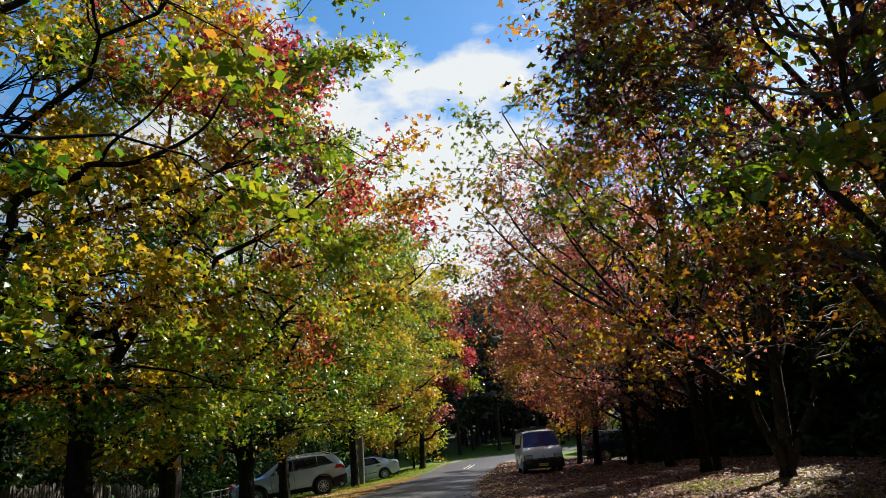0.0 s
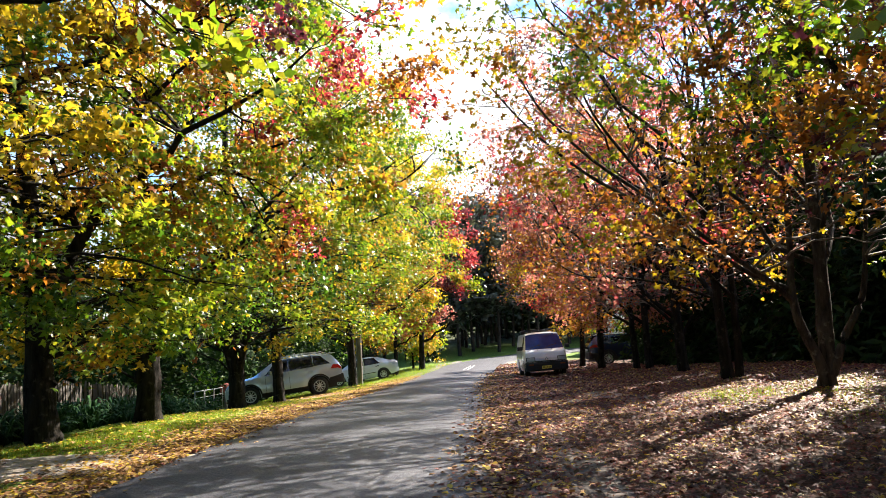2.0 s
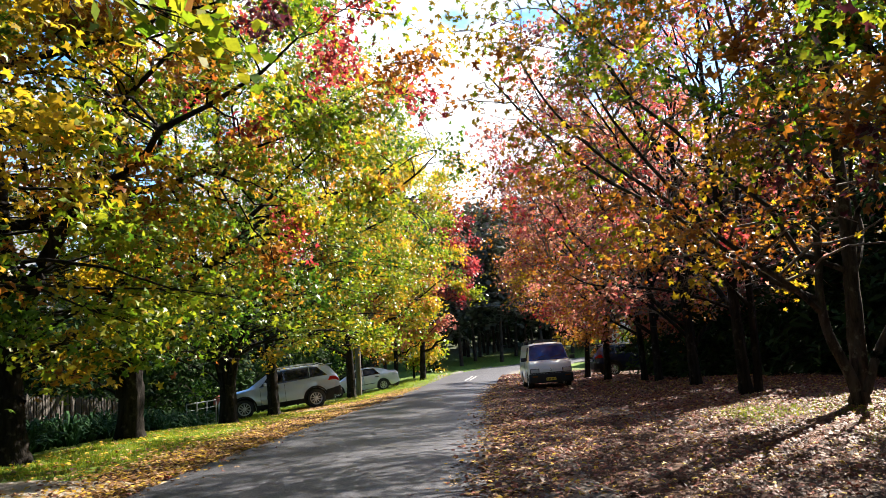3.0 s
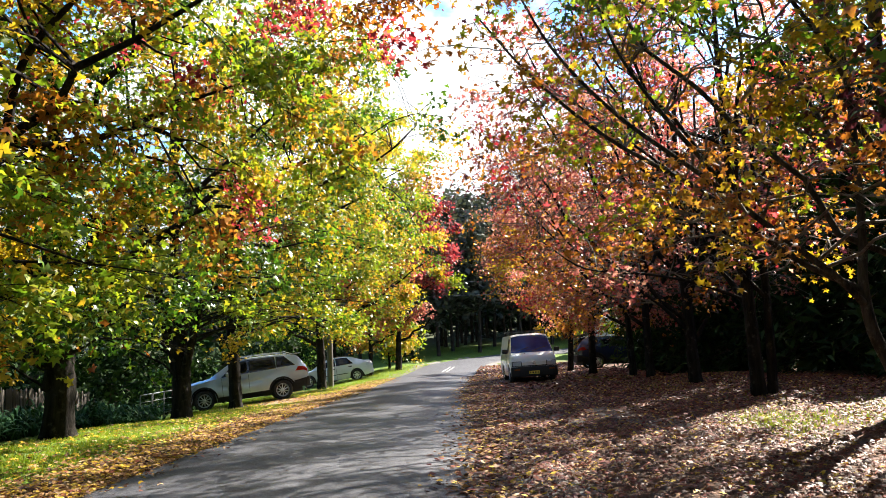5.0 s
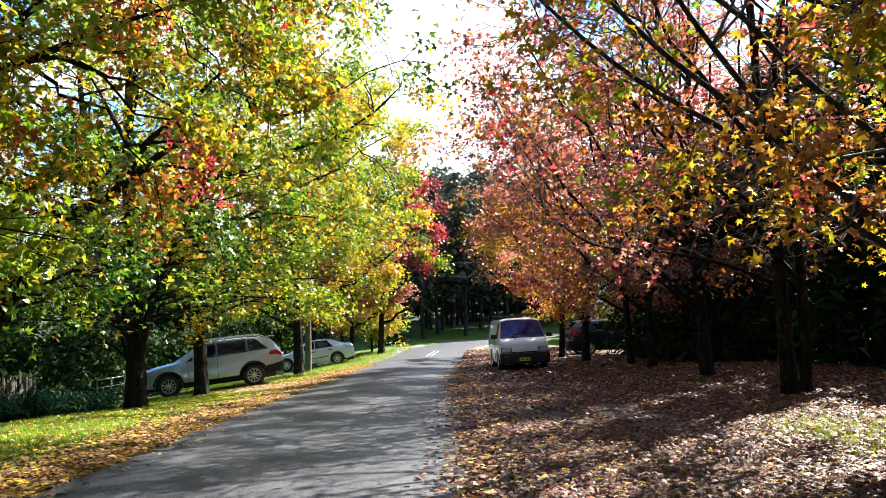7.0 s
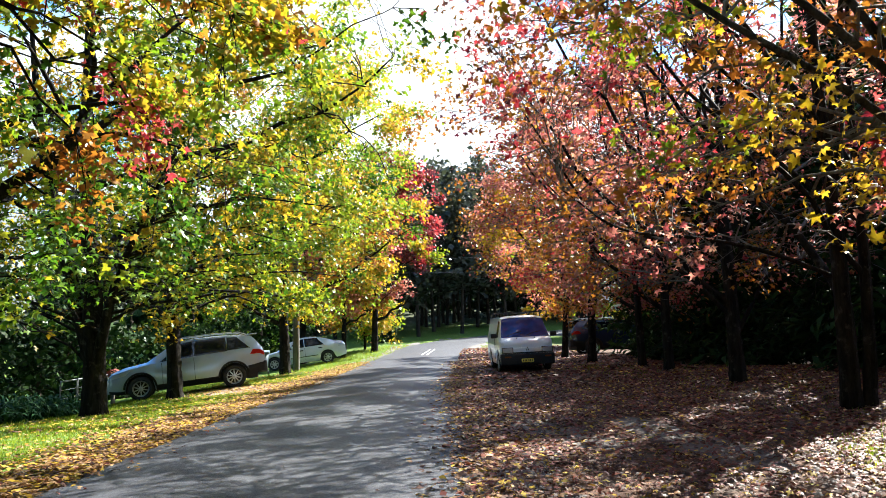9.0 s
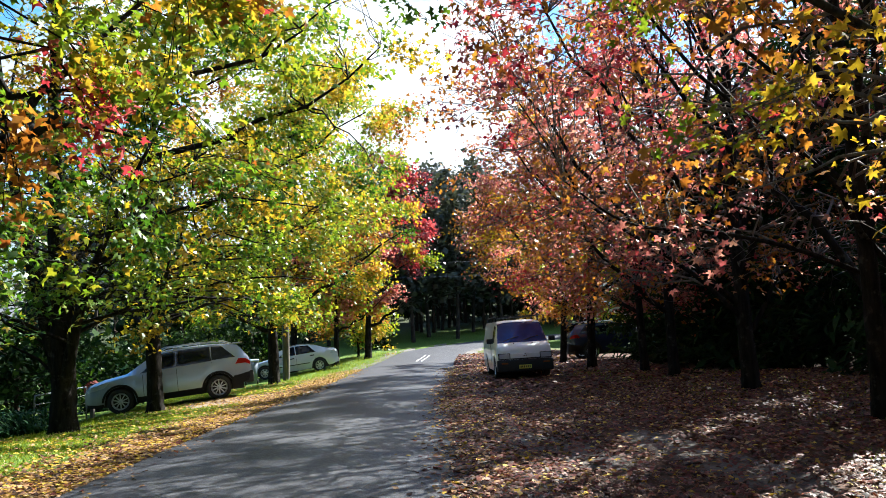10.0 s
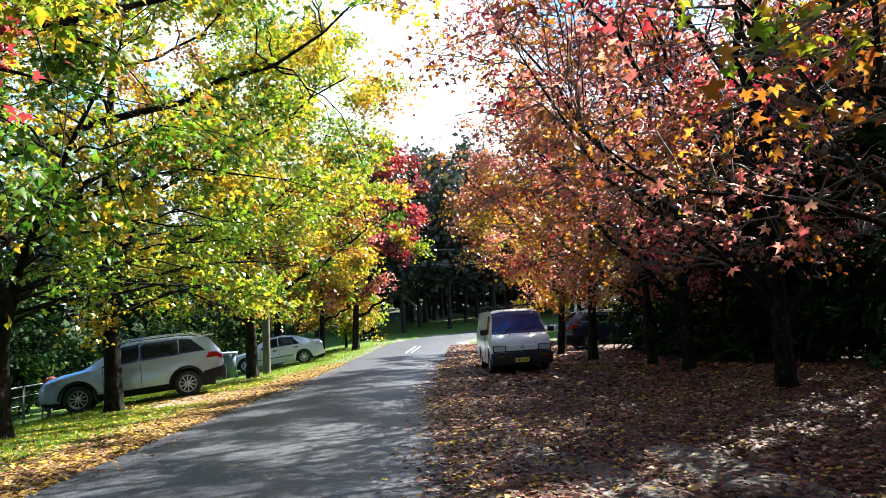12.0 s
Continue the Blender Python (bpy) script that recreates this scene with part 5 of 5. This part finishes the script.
def strap_plants(seed, spots):
    """Clumps of long arching strap leaves."""
    for k, (x, y, s) in enumerate(spots):
        rng = np.random.default_rng(seed + k)
        top = thing("strap_leaf_plant", Matrix.Translation((x, y, float(ground_z(x, y)) - 0.02)), "clump of dark green arching strap leaves by the fence", "plant", "strap-leaved border")
        Vs, Fs, off = [], [], 0
        for b in range(64):
            az, L, up = rng.uniform(0, 6.283), rng.uniform(0.5, 0.85) * s, rng.uniform(0.5, 1.25)
            w = rng.uniform(0.018, 0.028)
            t = np.linspace(0, 1, 6)
            r = L * (0.08 + 0.75 * t) * (0.55 + 0.3 * (1.2 - up))
            z = L * up * (1.5 * t - 1.15 * t * t)
            d, e = np.array([math.cos(az), math.sin(az), 0]), np.array([-math.sin(az), math.cos(az), 0])
            base = np.array([rng.normal(0, 0.09), rng.normal(0, 0.09), 0])
            c = base + r[:, None] * d + z[:, None] * np.array([0, 0, 1.0])
            ww = (w * np.array([0.7, 1, 1, 0.9, 0.7, 0.15]))[:, None]
            Vs.append(np.concatenate([c - ww * e, c + ww * e + np.array([0, 0, 0.006])]))
            i = np.arange(5)
            Fs.append(np.stack([i, i + 6, i + 7, i + 1], 1) + off)
            off += 12
        np_part("foliage", np.concatenate(Vs), np.concatenate(Fs), STRAP, top, kind="stuff")


border = random.Random(6)
strap_plants(300, [(-8.6 + 0.5 * (j % 2) + border.uniform(-0.2, 0.2) - (0.5 if j % 3 == 0 else 0), 13.4 + 0.27 * j, border.uniform(1.25, 1.65)) for j in range(54)])


# timber power pole and the wires across the road
def power_pole(x, y, h, r, label):
    z = float(ground_z(x, y))
    p = thing("power_pole", Matrix.Translation((x, y, z - 0.2)), label, "pole")
    s = np.linspace(0, 1, 6)
    V, F = tube_arrays([(np.stack([0 * s, 0 * s, (h + 0.2) * s], 1), r * (1 - 0.25 * s))], 12)
    np_part("shaft", V, F, WOOD_GREY, p, smooth=True)
    part("cross_arm", boxed(-0.9, 0.9, -0.05, 0.05, h - 0.5, h - 0.38, 0.01), WOOD_GREY, p)
    for k in (-0.75, -0.3, 0.3, 0.75):
        part("insulator", lathe([(0.001, 0.0), (0.035, 0.0), (0.045, 0.05), (0.02, 0.1), (0.001, 0.12)], 10), PLATE_WHITE, p, "", True, pose(k, 0, h - 0.38, 90, 0, 0))


power_pole(-4.4, 40.5, 9.0, 0.15, "weathered timber power pole on the grass verge")
power_pole(-9.0, 65.0, 5.6, 0.15, "far timber power pole at the edge of the woods")
for z0, z1 in ((3.5, 3.75), (4.55, 4.85)):
    w = thing("power_wire", Matrix.Identity(4), "thin power wire strung across the far road", "wire", "wires across the road")
    t = np.linspace(0, 1, 25)
    V, F = tube_arrays([(np.stack([-9 + 34 * t, 65 - 1.5 * t, z0 + (z1 - z0) * t - 0.25 * 4 * t * (1 - t) + 0.25], 1), [0.014] * 25)], 5)
    np_part("cable", V, F, plain("wire_grey_%d" % z0, (0.14, 0.14, 0.15), 0.6, 0.2), w)


def pipe_gate(x0, y0, x1, y1, h):
    """A low galvanised tube gate with wire between its bars."""
    g = thing("pipe_gate", Matrix.Identity(4), "low galvanised tube gate beside the driveway", "gate")
    steel = plain("galvanised_steel", (0.20, 0.21, 0.21), 0.45, 0.7, grain=0.15)
    for k in range(3):
        f0, f1 = k / 3 + 0.01, (k + 1) / 3 - 0.01
        a, b = np.array([x0 + (x1 - x0) * f0, y0 + (y1 - y0) * f0]), np.array([x0 + (x1 - x0) * f1, y0 + (y1 - y0) * f1])
        za, zb = float(ground_z(*a)), float(ground_z(*b))
        pts = [(a[0], a[1], za), (a[0], a[1], za + h - 0.08), (a[0] * 0.97 + b[0] * 0.03, a[1] * 0.97 + b[1] * 0.03, za + h), (b[0] * 0.97 + a[0] * 0.03, b[1] * 0.97 + a[1] * 0.03, zb + h), (b[0], b[1], zb + h - 0.08), (b[0], b[1], zb)]
        V, F = tube_arrays([(np.array(pts), [0.022] * 6)], 8)
        np_part("gate_frame", V, F, steel, g, smooth=True)
        for q in (0.25, 0.5, 0.75):
            V, F = tube_arrays([(np.array([(a[0], a[1], za + h * q), (b[0], b[1], zb + h * q)]), [0.008] * 2)], 5)
            np_part("gate_bar", V, F, steel, g)


pipe_gate(-9.2, 29.4, -9.0, 32.2, 0.95)


def letterbox(x, y):
    z = float(ground_z(x, y))
    b = thing("letterbox", Matrix.Translation((x, y, z)), "dull red timber letterbox on a post by the gate", "letterbox")
    red = two_tone("faded_red_paint", (0.22, 0.05, 0.04), (0.36, 0.10, 0.08), 9.0)
    part("post", boxed(-0.05, 0.05, -0.05, 0.05, -0.1, 0.75, 0.008), WOOD_GREY, b)
    part("box", boxed(-0.17, 0.17, -0.2, 0.2, 0.75, 0.97, 0.01), red, b)
    bm = bmesh.new()
    for sx in (-1, 1):
        vs = [bm.verts.new(p) for p in ((0, -0.24, 1.10), (0, 0.24, 1.10), (sx * 0.23, 0.24, 0.95), (sx * 0.23, -0.24, 0.95))]
        bm.faces.new(vs)
    bmesh.ops.solidify(bm, geom=bm.faces[:], thickness=0.015)
    part("roof", bm, red, b)
    part("slot", boxed(0.171, 0.175, -0.12, 0.12, 0.86, 0.89), TRIM, b)


letterbox(-9.0, 32.6)


def wheelie_bin(x, y):
    z = float(ground_z(x, y))
    b = thing("wheelie_bin", pose(x, y, z, 0, 0, 12), "grey-blue wheeled rubbish bin on the verge", "bin")
    body_mat = plain("bin_plastic", (0.10, 0.14, 0.22), 0.55, grain=0.1)
    bm = bmesh.new()
    lo = [bm.verts.new(p) for p in ((-0.20, -0.22, 0.08), (0.20, -0.22, 0.08), (0.20, 0.20, 0.08), (-0.20, 0.20, 0.08))]
    hi = [bm.verts.new(p) for p in ((-0.28, -0.30, 0.98), (0.28, -0.30, 0.98), (0.28, 0.32, 0.98), (-0.28, 0.32, 0.98))]
    bm.faces.new(lo), bm.faces.new(hi)
    for i in range(4):
        bm.faces.new((lo[i], lo[(i + 1) % 4], hi[(i + 1) % 4], hi[i]))
    bmesh.ops.bevel(bm, geom=bm.edges[:], offset=0.03, segments=2, affect="EDGES")
    part("body", bm, body_mat, b, "", True)
    part("lid", boxed(-0.30, 0.30, -0.33, 0.34, 0.985, 1.05, 0.025), plain("bin_lid", (0.26, 0.32, 0.42), 0.5), b, "pale blue-grey lid")
    part("handle", boxed(-0.24, 0.24, 0.36, 0.40, 0.93, 0.96, 0.01), body_mat, b)
    for sx in (-1, 1):
        part("wheel", lathe([(0.02, -0.03), (0.10, -0.03), (0.10, 0.03), (0.02, 0.03)], 16), RUBBER, b, "black wheel", True, pose(sx * 0.24, 0.26, 0.10, 0, 0, 90))


wheelie_bin(-5.9, 41.0)
wheelie_bin(-6.5, 41.6)


def far_house(x, y):
    z = float(ground_z(x, y))
    h = thing("house", pose(x, y, z, 0, 0, -12), "low white weatherboard house behind the trees", "house")
    wall = two_tone("white_weatherboard", (0.62, 0.62, 0.60), (0.80, 0.80, 0.78), 2.0, 0.6, 0.2, (1, 1, 8))
    part("wall", boxed(-5, 5, -3, 3, 0, 2.7), wall, h)
    bm = bmesh.new()
    rows = [[bm.verts.new(p) for p in ((sx * 5.4, -3.5, 2.6), (sx * 5.4, 0, 4.2), (sx * 5.4, 3.5, 2.6))] for sx in (-1, 1)]
    for i in range(2):
        bm.faces.new((rows[0][i], rows[0][i + 1], rows[1][i + 1], rows[1][i]))
    bmesh.ops.solidify(bm, geom=bm.faces[:], thickness=0.12)
    part("roof", bm, two_tone("grey_roof", (0.16, 0.17, 0.18), (0.26, 0.27, 0.28), 6.0), h)
    for c in (-3.2, 0.2, 3.4):
        w = part("window", boxed(c - 0.7, c + 0.7, -3.05, -2.95, 1.0, 2.1, 0.01), WHITE_TRIM, h)
        part("pane", boxed(c - 0.62, c + 0.62, -3.062, -3.052, 1.08, 2.02), GLASS_DARK, w)


WHITE_TRIM = plain("white_trim", (0.75, 0.75, 0.73), 0.5)
far_house(18.0, 60.5)

# ---- drives, fallen leaves and grass ----
def patch(name, label, category, outline, mat, lift, seed):
    """A low flat-lying surface with a ragged rim that follows the ground."""
    rng = np.random.default_rng(seed)
    (cx, cy), (rx, ry), turn = outline
    n, rings = 40, 6
    V, F = [(cx, cy, float(ground_z(cx, cy)) + lift)], []
    for k in range(1, rings + 1):
        for i in range(n):
            a = 2 * math.pi * i / n
            e = 1 + (0.10 * math.sin(3 * a + seed) + 0.06 * math.sin(7 * a) + rng.normal(0, 0.03)) * (k / rings)
            u, v = rx * k / rings * e * math.cos(a), ry * k / rings * e * math.sin(a)
            x, y = cx + u * math.cos(turn) - v * math.sin(turn), cy + u * math.sin(turn) + v * math.cos(turn)
            V.append((x, y, float(ground_z(x, y)) + lift * (1 - 0.9 * (k == rings))))
    tris = [(0, 1 + i, 1 + (i + 1) % n, 1 + (i + 1) % n) for i in range(n)]
    bm = bmesh.new()
    vs = [bm.verts.new(v) for v in V]
    for a, b, c, _ in tris:
        bm.faces.new((vs[a], vs[b], vs[c]))
    for k in range(rings - 1):
        for i in range(n):
            j = (i + 1) % n
            bm.faces.new((vs[1 + k * n + i], vs[1 + (k + 1) * n + i], vs[1 + (k + 1) * n + j], vs[1 + k * n + j]))
    return tagged(part(name, bm, mat, None, label, True), label, category, kind="structure")


patch("driveway_near", "pale gravel driveway crossing the verge", "driveway", ((-6.7, 11.4), (3.2, 1.35), 0.1), GRAVEL, 0.03, 1)
patch("driveway_far", "pale gravel driveway under the parked SUV", "driveway", ((-3.7, 30.4), (1.9, 1.35), 0.2), GRAVEL, 0.03, 2)
patch("dirt_track", "bare dirt strip worn into the leaf litter", "dirt track", ((2.15, 18.7), (0.40, 2.0), 0.23), DIRT, 0.02, 3)
patch("dirt_track", "bare dirt strip worn into the leaf litter", "dirt track", ((3.48, 17.2), (0.38, 2.3), 0.07), DIRT, 0.02, 4)
patch("dirt_track", "patch of bare grey dirt beside the road", "dirt track", ((1.36, 9.3), (0.28, 1.6), 0.0), DIRT, 0.02, 6)


def litter(name, label, n, place, weights, seed, size, lobes):
    """Fallen leaves, flat or tipped, over the ground."""
    rng = np.random.default_rng(seed)
    xy = place(rng, n)
    z = ground_z(xy[:, 0], xy[:, 1]) + rng.uniform(0.012, 0.05, len(xy))
    N = rng.normal(0, 0.22, (len(xy), 3)) + np.array([0, 0, 1.0])
    V, F, k = leaf_arrays(rng, np.column_stack([xy, z]), N, size, lobes)
    w = np.array(weights, float)
    I = rng.choice(len(LITTER), size=len(xy), p=w / w.sum())
    ob = np_part(name, V, F, LITTER, None, label, index=np.repeat(I, k))
    return tagged(ob, label, "leaf litter", kind="stuff")


def clumped(rng, x, y, keep):
    """Thin out to uneven drifts."""
    f = 0.5 + 0.5 * np.sin(1.7 * x + 0.6 * y + 1.0) * np.sin(0.9 * y - 0.7 * x) + 0.3 * np.sin(3.1 * x - 1.3 * y)
    return rng.uniform(0, 1, len(x)) < keep + (1 - keep) * f


def right_near(rng, n):
    return right_band(rng, n, 7, 16.5)


def right_mid(rng, n):
    return right_band(rng, n, 16.5, 26)


def right_band(rng, n, y0, y1):
    y = y0 + (y1 - y0) * rng.uniform(0, 1, n)
    e = road_x(y) + 2.1
    x = e + (rng.uniform(0, 1, n) ** 0.9) * 8.6 - 0.25
    bare = (np.abs(x - 2.15 + 0.23 * (y - 18.7)) < 0.36) & (np.abs(y - 18.7) < 1.9) | (np.abs(x - 3.48 + 0.07 * (y - 17.2)) < 0.34) & (np.abs(y - 17.2) < 2.2) | (np.abs(x - 1.36) < 0.24) & (np.abs(y - 9.3) < 1.5)
    lawn = ((x - 5.1) / 0.75) ** 2 + ((y - 14.5) / 1.2) ** 2 + 0.5 * np.sin(4 * x + 3 * y) < 0.8
    ok = clumped(rng, x, y, 0.5) & (~lawn | (rng.uniform(0, 1, n) < 0.5)) & (~bare | (rng.uniform(0, 1, n) < 0.55))
    return np.column_stack([x, y])[ok]


def right_far(rng, n):
    y = 25 + 28 * rng.uniform(0, 1, n)
    x = road_x(y) + 1.9 + rng.uniform(0, 1, n) * 7
    return np.column_stack([x, y])


def right_edge(rng, n):
    y = 7 + 33 * rng.uniform(0, 1, n) ** 1.2
    x = road_x(y) + 2.15 + np.where(rng.uniform(0, 1, n) < 0.35, -np.abs(rng.normal(0, 0.32, n)), rng.normal(0, 0.40, n))
    return np.column_stack([x, y])


def left_strip(rng, n):
    y = 8 + 34 * rng.uniform(0, 1, n)
    x = road_x(y) - 2.25 - np.abs(rng.normal(0, 0.65, n)) * (1.25 - 0.012 * y) + 0.2
    return np.column_stack([x, y])


def left_lawn(rng, n):
    y = 8 + 30 * rng.uniform(0, 1, n)
    x = road_x(y) - 2.8 - rng.uniform(0, 1, n) * 3.6
    return np.column_stack([x, y])[clumped(rng, x, y, 0.25)]


def on_drive(rng, n):
    return np.column_stack([rng.normal(-3.9, 1.1, n), rng.normal(30.4, 0.9, n)])


def on_road(rng, n):
    y = 7 + 34 * rng.uniform(0, 1, n)
    x = road_x(y) + rng.choice((-1, 1), n) * (2.1 - np.abs(rng.normal(0, 0.35, n)))
    return np.column_stack([x, y])


def verge_grass(rng, n, x0, x1, y0, y1, h, name, label, bare=0.5):
    y = rng.uniform(y0, y1, n)
    x = rng.uniform(x0, x1, n) + (road_x(y) + 1.0) * (x0 < 0)
    drive = ((np.abs(y - 30.4 - 0.2 * (x + 3.7)) < 1.2) & (x > -5.4) | (np.abs(y - 11.4) < 1.25)) & (x < 0)
    ok = clumped(rng, x, y, bare) & ~drive
    x, y = x[ok], y[ok]
    n = len(x)
    P = np.column_stack([x, y, ground_z(x, y)])
    az = rng.uniform(0, 6.283, n)
    e = np.column_stack([np.cos(az), np.sin(az), np.zeros(n)])
    lean = rng.normal(0, 0.35, (n, 3)) * h
    H = h * rng.uniform(0.5, 1.2, n)[:, None] * np.array([[0, 0, 1.0]])
    w = 0.008
    V = np.stack([P - e * w, P + e * w, P + H + lean], 1).reshape(-1, 3)
    F = np.arange(n * 3).reshape(-1, 3)
    tagged(np_part(name, V, F, GRASS, None, label), label, "grass", kind="stuff")


g_rng = np.random.default_rng(77)
verge_grass(g_rng, 95000, -7.2, -4.3, 8, 36, 0.04, "verge_grass", "short bright green grass on the road verge", 0.7)
verge_grass(g_rng, 16000, -9.5, -7.2, 22, 36, 0.06, "verge_grass", "green grass beside the driveway", 0.8)
verge_grass(g_rng, 9000, -6.5, -3.0, 36, 58, 0.10, "verge_grass", "short green grass on the far verge", 0.7)
verge_grass(g_rng, 7000, 4.6, 7.6, 10.0, 16.5, 0.055, "verge_grass", "patchy green grass under the row of trees", 0.05)
verge_grass(g_rng, 2600, 4.3, 6.0, 13.3, 15.7, 0.05, "verge_grass", "bright green patch of grass in the leaf litter", 0.1)
verge_grass(g_rng, 6000, 5.2, 8.0, 16.5, 34, 0.06, "verge_grass", "thin grass among fallen leaves under the trees", 0.05)
litter("leaf_litter", "brown and red fallen leaves covering the roadside", 50000, right_near, (5.4, 4.8, 0.9, 0.8), 201, 0.072, 3)
litter("leaf_litter", "red-brown fallen leaves under the row of trees", 60000, right_mid, (4.6, 5.2, 0.9, 1.1), 207, 0.076, 1)
litter("leaf_litter", "red-brown fallen leaves round the parked van", 13000, right_far, (4.5, 6, 0.5, 0.8), 202, 0.15, 1)
litter("leaf_litter", "fallen leaves heaped along the road edge", 12000, right_edge, (4, 2.4, 1.6, 3.0), 203, 0.085, 1)
litter("leaf_litter", "tan and yellow fallen leaves along the road edge", 40000, left_strip, (1.7, 0.9, 2.8, 5.0), 204, 0.076, 1)
litter("leaf_litter", "yellow fallen leaves scattered on the grass", 4200, left_lawn, (0.8, 0.4, 5, 2.0), 205, 0.10, 3)
litter("leaf_litter", "scattered leaves on the road surface", 1500, on_road, (3, 1, 2, 3), 206, 0.08, 3)
litter("leaf_litter", "tan leaves scattered over the gravel driveway", 2600, on_drive, (1.5, 0.8, 2.0, 5.0), 208, 0.085, 1)
for off in (-0.13, 0.13):
    L0, L1 = int(len(LINE) * 0.582), int(len(LINE) * 0.645)
    tagged(ribbon("road_marking", [0.10 + off - 0.035, 0.10 + off + 0.035], LINE_PAINT, 0.068, 0.0, 0.0, (L0, L1)), "worn white centre line on the road", "road marking", kind="structure")
